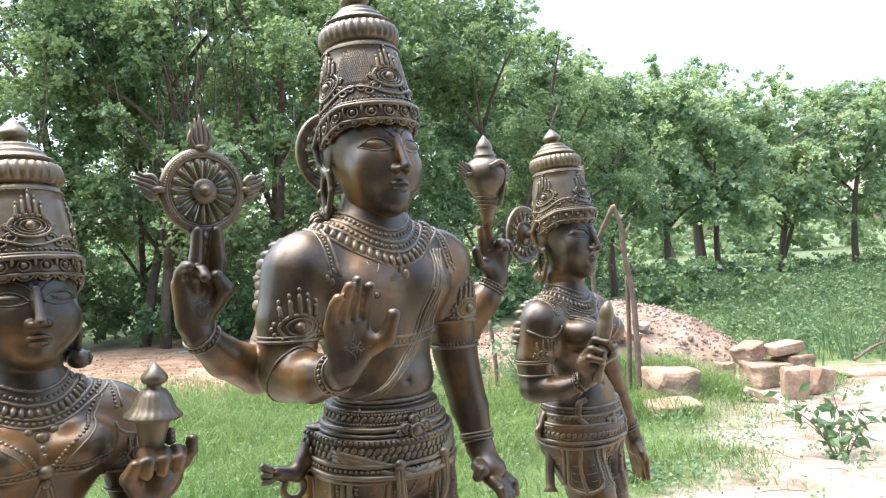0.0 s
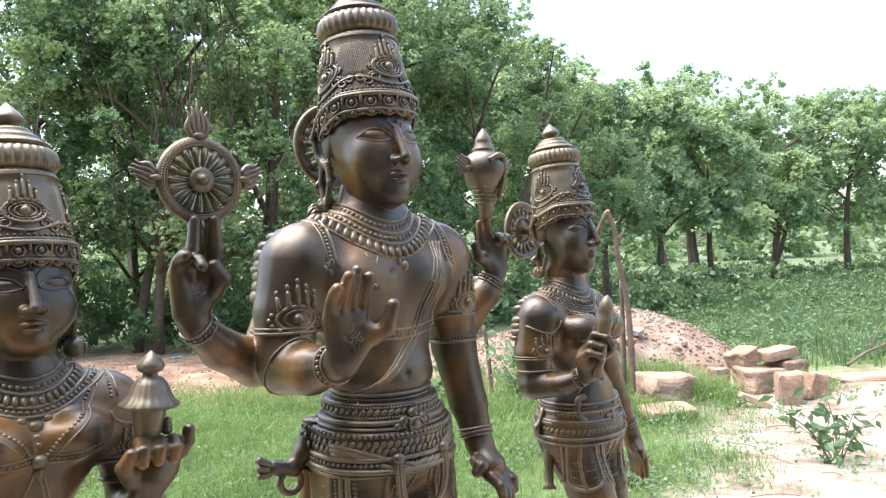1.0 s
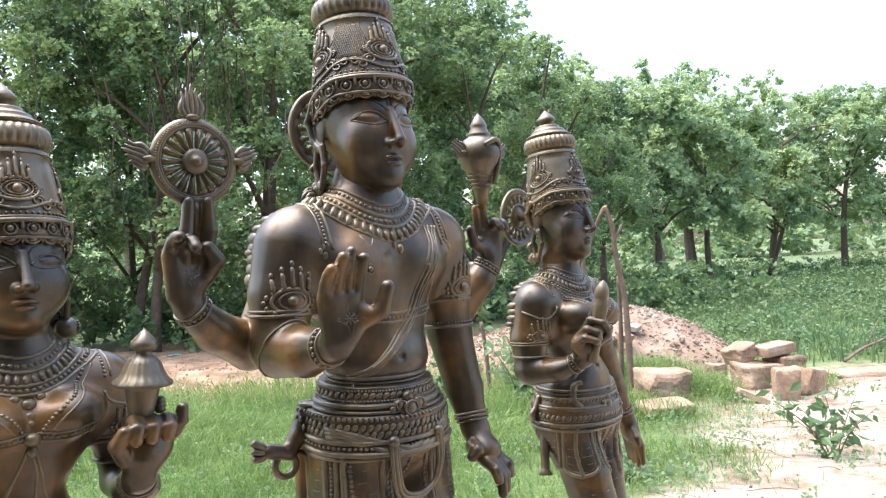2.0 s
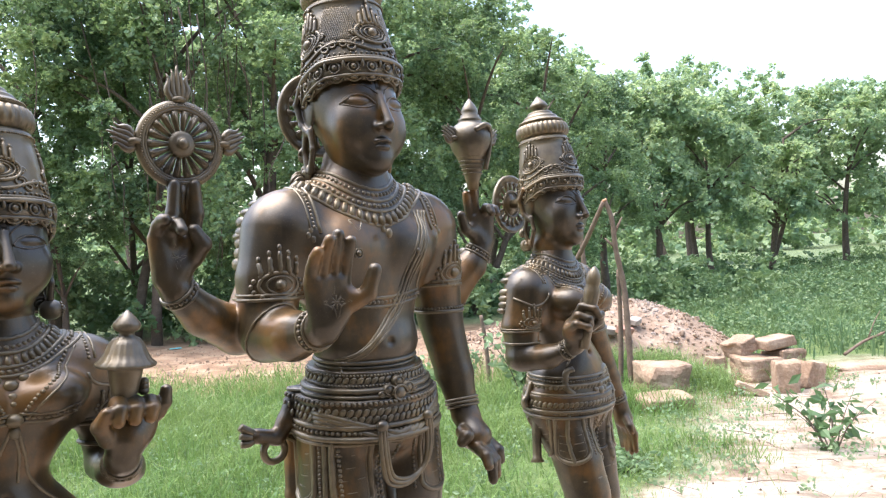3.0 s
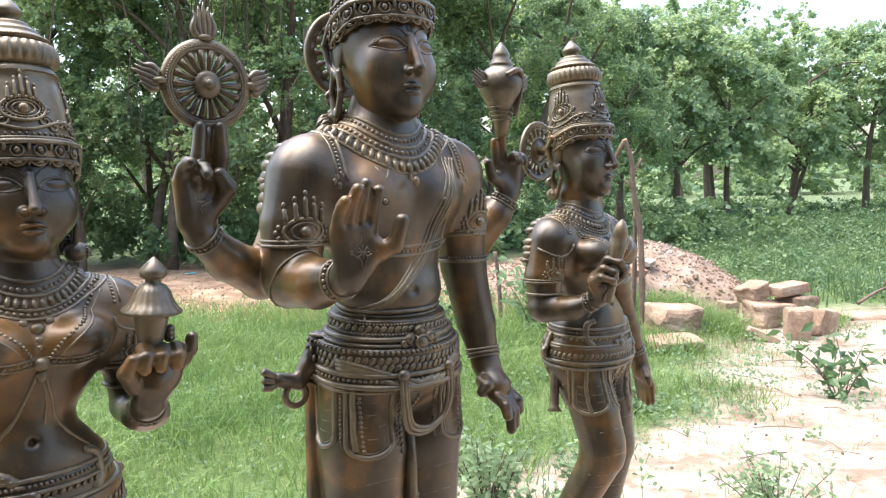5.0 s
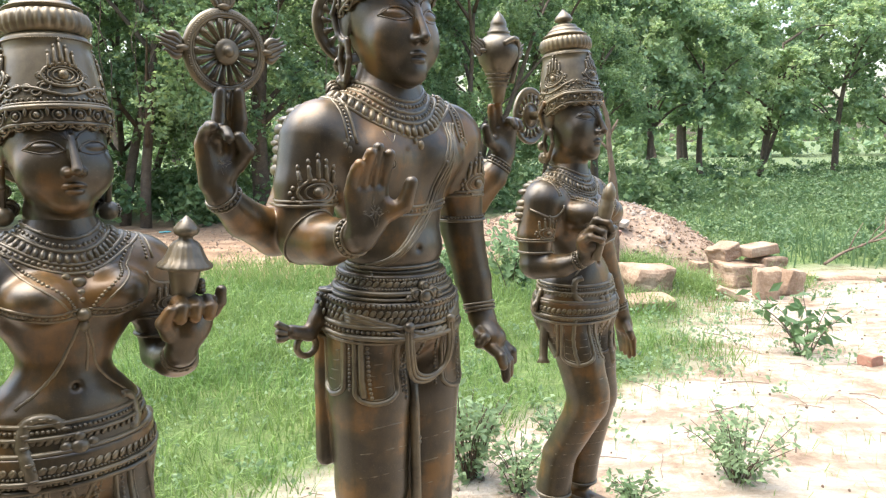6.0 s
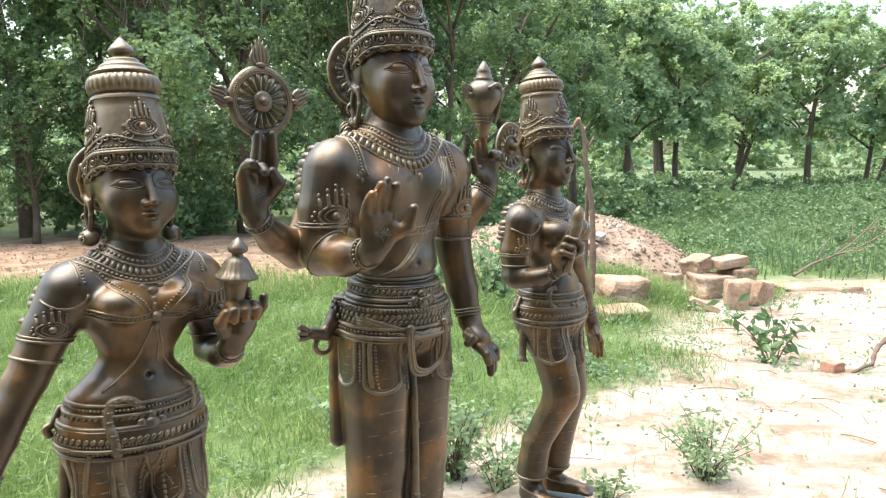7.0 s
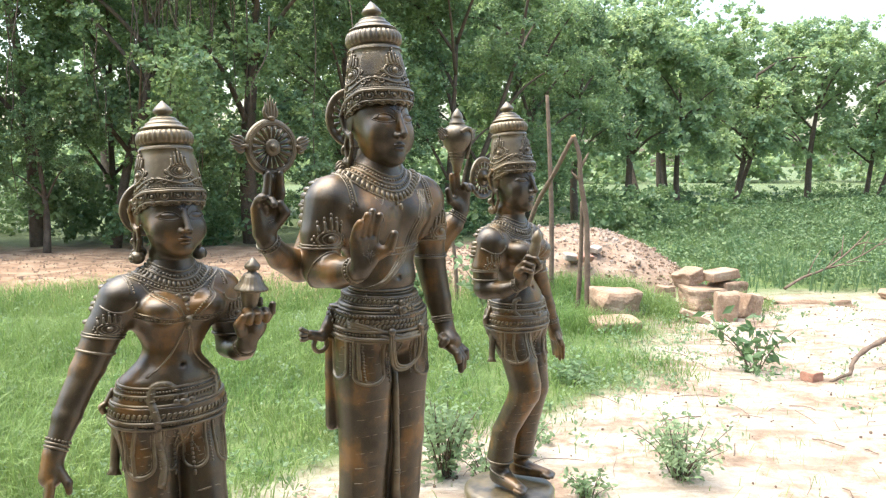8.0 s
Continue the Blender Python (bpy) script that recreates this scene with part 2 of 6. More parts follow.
def spline(points, per=8):
    """A smooth line through a few points."""
    p = np.asarray(points, dtype=float)
    p = np.concatenate([[2 * p[0] - p[1]], p, [2 * p[-1] - p[-2]]])
    out = []
    for i in range(1, len(p) - 2):
        for k in range(per):
            t = k / per
            out.append(0.5 * (2 * p[i] + (p[i + 1] - p[i - 1]) * t + (2 * p[i - 1] - 5 * p[i] + 4 * p[i + 1] - p[i + 2]) * t * t + (3 * p[i] - p[i - 1] - 3 * p[i + 1] + p[i + 2]) * t ** 3))
    out.append(p[-2])
    return np.array(out)


def beads(sh, pts, r, step=None, closed=False, u=7, w=4):
    for q in resample(pts, step or r * 2.05, closed):
        ball(sh, q, r, None, u, w)


# ---- soft-bodied casting: smooth union of rounded forms on a grid, skinned ----
class Clay:
    def __init__(self, lo, hi, h):
        self.lo, self.h = np.array(lo, dtype=np.float32), h
        self.dim = np.ceil((np.array(hi) - np.array(lo)) / h).astype(int) + 1
        self.d = np.full(self.dim, 0.06, dtype=np.float32)

    def put(self, fn, lo, hi, k=0.01, cut=False):
        pad = 0.03
        a = np.clip(np.floor((np.minimum(lo, hi) - pad - self.lo) / self.h).astype(int), 0, self.dim - 1)
        b = np.clip(np.ceil((np.maximum(lo, hi) + pad - self.lo) / self.h).astype(int) + 1, 1, self.dim)
        if np.any(b <= a):
            return
        ax = [self.lo[i] + self.h * np.arange(a[i], b[i], dtype=np.float32) for i in range(3)]
        x, y, z = np.meshgrid(*ax, indexing="ij", sparse=True)
        e = fn(x, y, z)
        sl = tuple(slice(a[i], b[i]) for i in range(3))
        d = self.d[sl]
        if cut:
            e = -e
            h = np.maximum(k - np.abs(d - e), 0) / k
            self.d[sl] = np.maximum(d, e) + h * h * k * 0.25
        else:
            h = np.maximum(k - np.abs(d - e), 0) / k
            self.d[sl] = np.minimum(d, e) - h * h * k * 0.25

    def egg(self, c, r, k=0.01, turn=None, cut=False):
        c, r = np.asarray(c, dtype=float), np.asarray(r, dtype=float)
        m = np.array(Euler([radians(t) for t in turn]).to_matrix()).T if turn is not None else np.eye(3)

        def fn(x, y, z):
            q = [m[i][0] * (x - c[0]) + m[i][1] * (y - c[1]) + m[i][2] * (z - c[2]) for i in range(3)]
            k0 = np.sqrt(sum((q[i] / r[i]) ** 2 for i in range(3)))
            k1 = np.sqrt(sum((q[i] / r[i] ** 2) ** 2 for i in range(3))) + 1e-6
            return k0 * (k0 - 1) / k1
        big = np.full(3, r.max()) if turn is not None else r
        self.put(fn, c - big, c + big, k, cut)

    def bone(self, a, b, ra, rb, k=0.01):
        a, b = np.asarray(a, dtype=float), np.asarray(b, dtype=float)
        ab = b - a
        L = ab @ ab + 1e-12

        def fn(x, y, z):
            t = np.clip(((x - a[0]) * ab[0] + (y - a[1]) * ab[1] + (z - a[2]) * ab[2]) / L, 0, 1)
            dx, dy, dz = x - a[0] - t * ab[0], y - a[1] - t * ab[1], z - a[2] - t * ab[2]
            return np.sqrt(dx * dx + dy * dy + dz * dz) - (ra + (rb - ra) * t)
        m = max(ra, rb)
        self.put(fn, np.minimum(a, b) - m, np.maximum(a, b) + m, k)

    def limb(self, pts, radii, k=0.01):
        for i in range(len(pts) - 1):
            self.bone(pts[i], pts[i + 1], radii[i], radii[i + 1], k if i == 0 else min(k, 0.006))

    def sample(self, p):
        q = (np.asarray(p) - self.lo) / self.h
        i = np.clip(np.floor(q).astype(int), 0, self.dim - 2)
        f = np.clip(q - i, 0, 1)
        out = 0
        for a in (0, 1):
            for b in (0, 1):
                for c in (0, 1):
                    w = (f[..., 0] if a else 1 - f[..., 0]) * (f[..., 1] if b else 1 - f[..., 1]) * (f[..., 2] if c else 1 - f[..., 2])
                    out = out + w * self.d[i[..., 0] + a, i[..., 1] + b, i[..., 2] + c]
        return out

    def cast(self, start, way, far=0.3, off=0.0):
        """Points where lines from start first meet the skin; those that miss are dropped."""
        start, way = np.atleast_2d(np.asarray(start, dtype=float)), np.asarray(way, dtype=float)
        way = np.broadcast_to(way, start.shape)
        n = int(far / (self.h * 0.6))
        t = np.linspace(0, far, n)
        v = self.sample(start[:, None, :] + way[:, None, :] * t[None, :, None])
        inside = v < 0
        hit = inside.any(1)
        first = np.argmax(inside, 1)
        return (start + way * (t[first] - off)[:, None])[hit]

    def ring(self, c, turn=(0, 0), n=72, far=0.16, off=0.0):
        """A closed line round the form about an inner point c, in a plane tipped by turn (degrees about x and y)."""
        a = np.arange(n) * 2 * math.pi / n
        way = np.stack([np.cos(a), np.sin(a), np.zeros(n)], 1) @ np.array(Euler((radians(turn[0]), radians(turn[1]), 0)).to_matrix()).T
        t = np.linspace(0, far, int(far / (self.h * 0.4)))
        out = self.sample(np.asarray(c, dtype=float) + way[:, None, :] * t[None, :, None]) > 0
        return (np.asarray(c) + way * (t[np.argmax(out, 1)] + off)[:, None])[out.any(1) & ~out[:, 0]]

    def skin(self):
        d, dim = self.d, self.dim
        s = d < 0
        c = s[:-1, :-1, :-1]
        same_in, any_in = c.copy(), c.copy()
        for o in ((1, 0, 0), (0, 1, 0), (0, 0, 1), (1, 1, 0), (1, 0, 1), (0, 1, 1), (1, 1, 1)):
            q = s[o[0]:dim[0] - 1 + o[0], o[1]:dim[1] - 1 + o[1], o[2]:dim[2] - 1 + o[2]]
            same_in &= q
            any_in |= q
        cells = np.argwhere(any_in & ~same_in)
        ids = np.full(dim - 1, -1, dtype=np.int32)
        ids[tuple(cells.T)] = np.arange(len(cells))
        acc, cnt = np.zeros((len(cells), 3)), np.zeros(len(cells))
        corners = [np.array((i, j, k)) for i in (0, 1) for j in (0, 1) for k in (0, 1)]
        val = [d[tuple((cells + o).T)] for o in corners]
        for i in range(8):
            for j in range(i + 1, 8):
                if np.abs(corners[i] - corners[j]).sum() == 1:
                    x = (val[i] < 0) != (val[j] < 0)
                    t = np.where(x, val[i] / np.where(x, val[i] - val[j], 1), 0)
                    acc += np.where(x[:, None], corners[i] + t[:, None] * (corners[j] - corners[i]), 0)
                    cnt += x
        verts = self.lo + self.h * (cells + acc / cnt[:, None])
        quads = []
        for ax in range(3):
            o = [0, 0, 0]
            o[ax] = 1
            a = s[:dim[0] - o[0], :dim[1] - o[1], :dim[2] - o[2]]
            b = s[o[0]:, o[1]:, o[2]:]
            e = np.argwhere(a != b)
            u, w = [i for i in range(3) if i != ax]
            e = e[(e[:, u] > 0) & (e[:, w] > 0) & (e[:, u] < dim[u] - 1) & (e[:, w] < dim[w] - 1)]
            du, dw = np.eye(3, dtype=int)[u], np.eye(3, dtype=int)[w]
            q = np.stack([ids[tuple((e - du - dw).T)], ids[tuple((e - dw).T)], ids[tuple(e.T)], ids[tuple((e - du).T)]], 1)
            flip = a[tuple(e.T)] == (ax == 1)
            q[flip] = q[flip][:, ::-1]
            quads.append(q)
        return verts, np.concatenate(quads)


# ---- bronze figures: x to the figure's left, -y its front, z above the ground ----
def crown(sh, z0, s, y0=0.0, lattice=True):
    """Tall tapered crown with a fluted cushion and stepped finial; z0 is the diadem's middle, s the size."""
    m = Matrix.Translation((0, y0, z0)) @ pose(0, 0, 0, -6)

    def dip(v):
        """The diadem sits lower at the nape."""
        v = np.array(v, dtype=float)
        return v - np.array((0, 0, 1.0)) * ((np.maximum(v[..., 1] + 0.03 * s, 0) * 0.4 - 0.006 * s) * np.clip(1 - v[..., 2] / (0.1 * s), 0, 1))[..., None]
    prof = [(0.064, -0.008), (0.071, 0.0), (0.0705, 0.012), (0.0675, 0.02), (0.067, 0.03), (0.0645, 0.045), (0.061, 0.067), (0.056, 0.097), (0.0535, 0.105),
            (0.0545, 0.108), (0.0545, 0.115), (0.0525, 0.118), (0.049, 0.121)]
    low = Shell()
    lathe(low, [(r * s, z * s) for r, z in prof], 56)
    sh.add(dip(low.verts()) @ np.array(m.to_3x3()).T + np.array(m.translation), low.f)
    cushion = [(0.045, 0.12), (0.0505, 0.1215), (0.0555, 0.1265), (0.057, 0.134), (0.0562, 0.142), (0.053, 0.149), (0.046, 0.1525)]
    lathe(sh, [(r * s, z * s) for r, z in cushion], 128, m, 32, 0.085, (0.123 * s, 0.15 * s))
    beads(sh, [m @ Vector((0.0485 * s * math.cos(a), 0.0485 * s * math.sin(a), 0.1565 * s)) for a in np.linspace(0, 2 * math.pi, 60)[:-1]], 0.0013 * s, None, True, 6, 4)
    top = [(0.046, 0.1525), (0.0485, 0.155), (0.0485, 0.158), (0.045, 0.16), (0.0375, 0.165), (0.038, 0.1672), (0.0365, 0.169), (0.0275, 0.1748), (0.028, 0.177), (0.0262, 0.179), (0.018, 0.1825),
           (0.0125, 0.1845), (0.0122, 0.1875), (0.0178, 0.189), (0.0205, 0.1925), (0.0198, 0.1965), (0.0155, 0.2025), (0.0085, 0.2095), (0.0012, 0.217)]
    lathe(sh, [(r * s, z * s) for r, z in top], 40, m)

    def on(a, z, out=0.0):
        r = np.interp(z, [p[1] for p in prof], [p[0] for p in prof]) + out
        return np.array(m @ Vector(dip((r * math.sin(a) * s, -r * math.cos(a) * s, z * s))))

    # diadem: rolled rims, framed bosses, hanging drops
    for z, r, o in ((-0.004, 0.0024, 0.0035), (0.018, 0.0036, 0.0045), (0.0235, 0.002, 0.002)):
        tube(sh, [on(a, z, o) for a in np.linspace(0, 2 * math.pi, 65)[:-1]], r * s, 7, True)
    for i in range(18):
        a = (i + 0.5) * 2 * math.pi / 18
        tube(sh, [on(a + 0.1 * math.cos(b), 0.007 + 0.0075 * math.sin(b), 0.0022) for b in np.linspace(0, 2 * math.pi, 13)[:-1]], 0.0013 * s, 5, True)
        ball(sh, on(a, 0.0075, 0.0015), 0.0042 * s, None, 8, 5)
        ball(sh, on(a + math.pi / 18, 0.012, 0.003), (0.0026 * s, 0.0026 * s, 0.006 * s), None, 6, 4)
    for i in range(18):
        a = (i + 0.5) * 2 * math.pi / 18
        tube(sh, [on(a + 0.155 * u, -0.0035 - 0.0075 * math.cos(u * math.pi / 2) ** 0.7, 0.003) for u in np.linspace(-1, 1, 9)], 0.0019 * s, 6)
        ball(sh, on(a, -0.0065, 0.002), (0.0062 * s, 0.0062 * s, 0.0034 * s), None, 7, 5)
        ball(sh, on(a + math.pi / 18, -0.0065, 0.0034), (0.0022 * s, 0.0022 * s, 0.0046 * s), None, 6, 4)
    for i in range(58):
        ball(sh, on(i * 2 * math.pi / 58, 0.0285, 0.0012), 0.002 * s, None, 6, 4)
    beads(sh, [on(a, 0.1115, 0.001) for a in np.linspace(0, 2 * math.pi, 90)[:-1]], 0.0014 * s, None, True, 6, 4)
    # four medallion plates with scrolls and rows of tassels
    for k in range(4):
        a0 = k * math.pi / 2
        for i, (rad, thick) in enumerate(((0.0215, 0.0022), (0.0155, 0.0013), (0.0105, 0.0013))):
            tube(sh, [on(a0 + rad * 1.15 / 0.062 * math.cos(b), 0.061 + rad * 0.72 * math.sin(b), 0.0018) for b in np.linspace(0, 2 * math.pi, 25)[:-1]], thick * s, 6, True)
        for b in np.linspace(0, 2 * math.pi, 23)[:-1]:
            ball(sh, on(a0 + 0.0186 * 1.15 / 0.062 * math.cos(b), 0.061 + 0.0186 * 0.72 * math.sin(b), 0.0015), 0.0016 * s, None, 6, 4)
        ball(sh, on(a0, 0.061, 0.0005), 0.007 * s, None, 10, 6)
        for i in range(-2, 3):
            h = 0.03 - 0.005 * abs(i)
            b = a0 + i * 0.125
            tube(sh, [on(b, 0.0765 + t * h - 0.003 * abs(i), 0.0022) for t in np.linspace(0, 1, 5)], np.array([0.003, 0.0034, 0.0026, 0.003, 0.0018]) * s, 6)
            ball(sh, on(b, 0.0775 + h - 0.003 * abs(i), 0.0022), (0.0026 * s, 0.0026 * s, 0.0038 * s), None, 6, 4)
        for sgn in (-1, 1):
            for j, (da, z, rad) in enumerate(((0.36, 0.045, 0.008), (0.52, 0.038, 0.007), (0.68, 0.043, 0.006), (0.42, 0.06, 0.005))):
                tube(sh, [on(a0 + sgn * (da + rad * (1 - t * 0.6) / 0.06 * math.cos(t * 8.5)), z + rad * (1 - t * 0.6) * math.sin(t * 8.5), 0.0012) for t in np.linspace(0, 1, 16)], 0.0017 * s, 5)
            tube(sh, [on(a0 + sgn * t, 0.034 + 0.012 * math.sin(t * 2.0) ** 2, 0.0016) for t in np.linspace(0.0, math.pi / 4, 9)], 0.002 * s, 6)
    # engraved lattice between the plates
    for k in range(4 if lattice else 0):
        a0 = k * math.pi / 2 + math.pi / 4
        for i in range(-9, 10):
            for sg in (-1, 1):
                line = [on(a0 + i * 0.045 + sg * (z - 0.08) * 6.0, z, 0.0002) for z in np.linspace(0.05, 0.105, 10) if abs(i * 0.045 + sg * (z - 0.08) * 6.0) < 0.34 + 0.1 * math.sin((z - 0.05) / 0.055 * math.pi)]
                tube(sh, line, 0.0006 * s, 4)


def head(sh, z, s, drops=False):
    """Head with calm carved features; z is the middle between the eyes, drops hangs a round ball from each ear."""
    c = Clay((-0.085 * s, -0.105 * s, z - 0.14 * s), (0.085 * s, 0.105 * s, z + 0.075 * s), 0.0013 * s)
    P = lambda x, y, dz: (x * s, y * s, z + dz * s)
    R = lambda *r: [q * s for q in r]
    c.egg(P(0, 0.005, 0.01), R(0.0625, 0.068, 0.068), 0.01 * s)
    c.egg(P(0, -0.018, -0.032), R(0.054, 0.053, 0.06), 0.02 * s)
    c.egg(P(0, -0.022, -0.06), R(0.041, 0.04, 0.038), 0.02 * s)
    c.egg(P(0, -0.0555, -0.081), R(0.019, 0.0145, 0.014), 0.02 * s)
    for e in (-1, 1):
        c.egg(P(e * 0.031, -0.042, -0.036), R(0.024, 0.018, 0.028), 0.02 * s)
        c.egg(P(e * 0.0275, -0.0715, 0.0), R(0.0235, 0.0105, 0.0135), 0.004 * s, (0, 0, e * 20), True)
        c.egg(P(e * 0.0278, -0.0518, -0.0025), R(0.0205, 0.0112, 0.0092), 0.0008 * s, (0, 0, e * 20))
    c.egg(P(0, 0.004, -0.1), R(0.043, 0.043, 0.06), 0.012 * s)
    # nose, lips
    c.bone(P(0, -0.0655, 0.01), P(0, -0.0855, -0.033), 0.0043 * s, 0.0068 * s, 0.007 * s)
    c.egg(P(0, -0.0835, -0.0345), R(0.0068, 0.0068, 0.0062), 0.004 * s)
    for e in (-1, 1):
        c.egg(P(e * 0.0085, -0.0725, -0.0365), R(0.006, 0.0085, 0.0058), 0.005 * s)
        c.egg(P(e * 0.0052, -0.0692, -0.0546), R(0.0108, 0.0062, 0.0036), 0.0014 * s, (0, e * 10, e * 20))
        c.egg(P(e * 0.0028, -0.0684, -0.0634), R(0.0092, 0.0066, 0.0045), 0.0014 * s, (0, 0, e * 16))
        # long pierced ears
        c.egg(P(e * 0.061, 0.02, -0.004), R(0.0045, 0.0165, 0.034), 0.004 * s)
        c.limb([P(e * 0.065, 0.004, 0.02), P(e * 0.069, 0.022, 0.026), P(e * 0.07, 0.034, 0.004), P(e * 0.067, 0.026, -0.026), P(e * 0.064, 0.013, -0.038)], R(0.004, 0.0042, 0.0042, 0.0042, 0.005), 0.003 * s)
        c.limb([P(e * 0.064, 0.008, -0.034), P(e * 0.065, 0.003, -0.06), P(e * 0.065, 0.012, -0.09)], R(0.005, 0.0042, 0.0048), 0.003 * s)
        c.limb([P(e * 0.064, 0.02, -0.034), P(e * 0.065, 0.026, -0.06), P(e * 0.065, 0.018, -0.09)], R(0.005, 0.0042, 0.0048), 0.003 * s)
    v, q = c.skin()
    sh.slot = 0
    sh.add(v, q)
    F = lambda pts, off=0.0: c.cast([P(x, -0.104, dz) for x, dz in pts], (0, 1, 0), 0.1 * s, off)
    for e in (-1, 1):
        # brow, lids and the line over the lid, cut fine
        tube(sh, F([(e * x, y) for x, y in ((0.0045, 0.008), (0.012, 0.0155), (0.022, 0.0205), (0.034, 0.0215), (0.045, 0.0165), (0.053, 0.008))], -0.0003), np.array([0.001, 0.0014, 0.0015, 0.0014, 0.0011, 0.0007]) * s, 6)
        up = spline([(x, 0, y) for x, y in ((0.008, -0.0065), (0.014, 0.0005), (0.021, 0.0055), (0.029, 0.007), (0.037, 0.0055), (0.044, 0.0005), (0.05, -0.0055))], 4)
        tube(sh, F([(e * x, y) for x, _, y in up], 0.0006), 0.0016 * s, 6)
        tube(sh, F([(e * x, y + 0.0042) for x, _, y in up[3:-2]], -0.0002), 0.0007 * s, 5)
        low = spline([(x, 0, y) for x, y in ((0.008, -0.0065), (0.018, -0.0102), (0.029, -0.0112), (0.039, -0.0095), (0.05, -0.0055))], 4)
        tube(sh, F([(e * x, y) for x, _, y in low], 0.0004), 0.0012 * s, 6)
    tube(sh, F([(-0.0035, 0.03), (-0.0034, 0.018), (-0.0026, 0.012), (0.0, 0.0095), (0.0026, 0.012), (0.0034, 0.018), (0.0035, 0.03)]), 0.0007 * s, 5)
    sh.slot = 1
    for e in (-1, 1):
        # ear drops and curled locks over the shoulder
        if drops:
            ball(sh, P(e * 0.066, 0.014, -0.1), R(0.0155, 0.0155, 0.0155), None, 14, 9)
            ball(sh, P(e * 0.08, 0.012, -0.1), R(0.004, 0.006, 0.006), None, 8, 5)
            for b in np.linspace(0, 2 * math.pi, 13)[:-1]:
                ball(sh, P(e * 0.078, 0.013 + 0.0095 * math.cos(b), -0.1 + 0.0095 * math.sin(b)), 0.0022 * s, None, 6, 4)
        else:
            lathe(sh, [(0.002, -0.002), (0.012, -0.002), (0.013, 0.0), (0.009, 0.003), (0.005, 0.003), (0.003, 0.006)], 18, Matrix.Translation(P(e * 0.066, 0.022, -0.09)) @ pose(0, 0, 0, 0, e * 90) @ Matrix.Scale(s, 4))
        for x, y, dz, r in ((0.055, 0.034, -0.092, 0.016), (0.074, 0.034, -0.106, 0.014), (0.062, 0.052, -0.1, 0.014), (0.09, 0.036, -0.121, 0.011), (0.104, 0.032, -0.131, 0.008), (0.06, 0.036, -0.066, 0.012))[::1 if s > 0.9 else 5]:
            for w in (0.0, 0.004):
                tube(sh, [P(e * (x + (r - w) * (1 - t * 0.75) * math.cos(t * 11)), y - 0.007 - w, dz + (r - w) * (1 - t * 0.75) * math.sin(t * 11)) for t in np.linspace(0, 1, 22)], 0.0026 * s, 6)
            ball(sh, P(e * x, y, dz), (r * s * 0.85, r * s * 0.6, r * s * 0.85), None, 8, 5)
    return c


def halo(sh, z, s, y):
    """Flat disc behind the head, pierced by a ring of pointed openings."""
    m = Matrix.Translation((0, y, z)) @ pose(0, 0, 0, 90)
    lathe(sh, [(r * s, w * s) for r, w in ((0.046, -0.004), (0.06, -0.004), (0.063, -0.002), (0.063, 0.003), (0.06, 0.005), (0.0575, 0.0042), (0.046, 0.0042))], 64, m, hollow=True)
    for r, t in ((0.0585, 0.0022), (0.0475, 0.0016), (0.028, 0.003)):
        tube(sh, [m @ Vector((r * s * math.cos(b), r * s * math.sin(b), 0.003 * s)) for b in np.linspace(0, 2 * math.pi, 61)[:-1]], t * s, 7, True)
    for b in np.linspace(0, 2 * math.pi, 17)[:-1]:
        tube(sh, [m @ Vector((r * s * math.cos(b), r * s * math.sin(b), 0)) for r in (0.024, 0.036, 0.049)], np.array([0.0016, 0.0035, 0.0078]) * s, 6)
    lathe(sh, [(0.002 * s, -0.004 * s), (0.027 * s, -0.003 * s), (0.025 * s, 0.004 * s), (0.002 * s, 0.006 * s)], 24, m)
    tube(sh, [(0, y, z), (0, y - 0.055 * s, z)], 0.01 * s, 8)


def flame(sh, c, up, side, s):
    """A tuft of five curling flames at c."""
    c, up, side = (np.asarray(v, dtype=float) for v in (c, up, side))
    lathe(sh, [(0.002, -0.004), (0.009, -0.003), (0.01, 0.002), (0.004, 0.005)], 12, Matrix.Translation(c) @ Matrix.Scale(s, 4))
    for i in range(-2, 3):
        k = 1 - 0.13 * abs(i)
        pts = [c + s * (up * 0.034 * k * t + side * i * (0.003 + 0.0052 * t + 0.002 * math.sin(t * 5.5))) for t in np.linspace(0, 1, 9)]
        tube(sh, pts, np.array([0.004, 0.0045, 0.0046, 0.0044, 0.004, 0.0034, 0.0026, 0.0018, 0.0006]) * s, 6)


def band(c, x0, z0, a, b, half, tip=0.0):
    """A flat raised band round the hips."""
    k = math.tan(radians(tip))

    def fn(x, y, z):
        d = (np.sqrt(((x - x0) / a) ** 2 + (y / b) ** 2) - 1) * min(a, b)
        return np.maximum(d, np.abs(z - z0 - k * y) - half)
    c.put(fn, (x0 - a, -b, z0 - half - 0.02), (x0 + a, b, z0 + half + 0.02), 0.004)


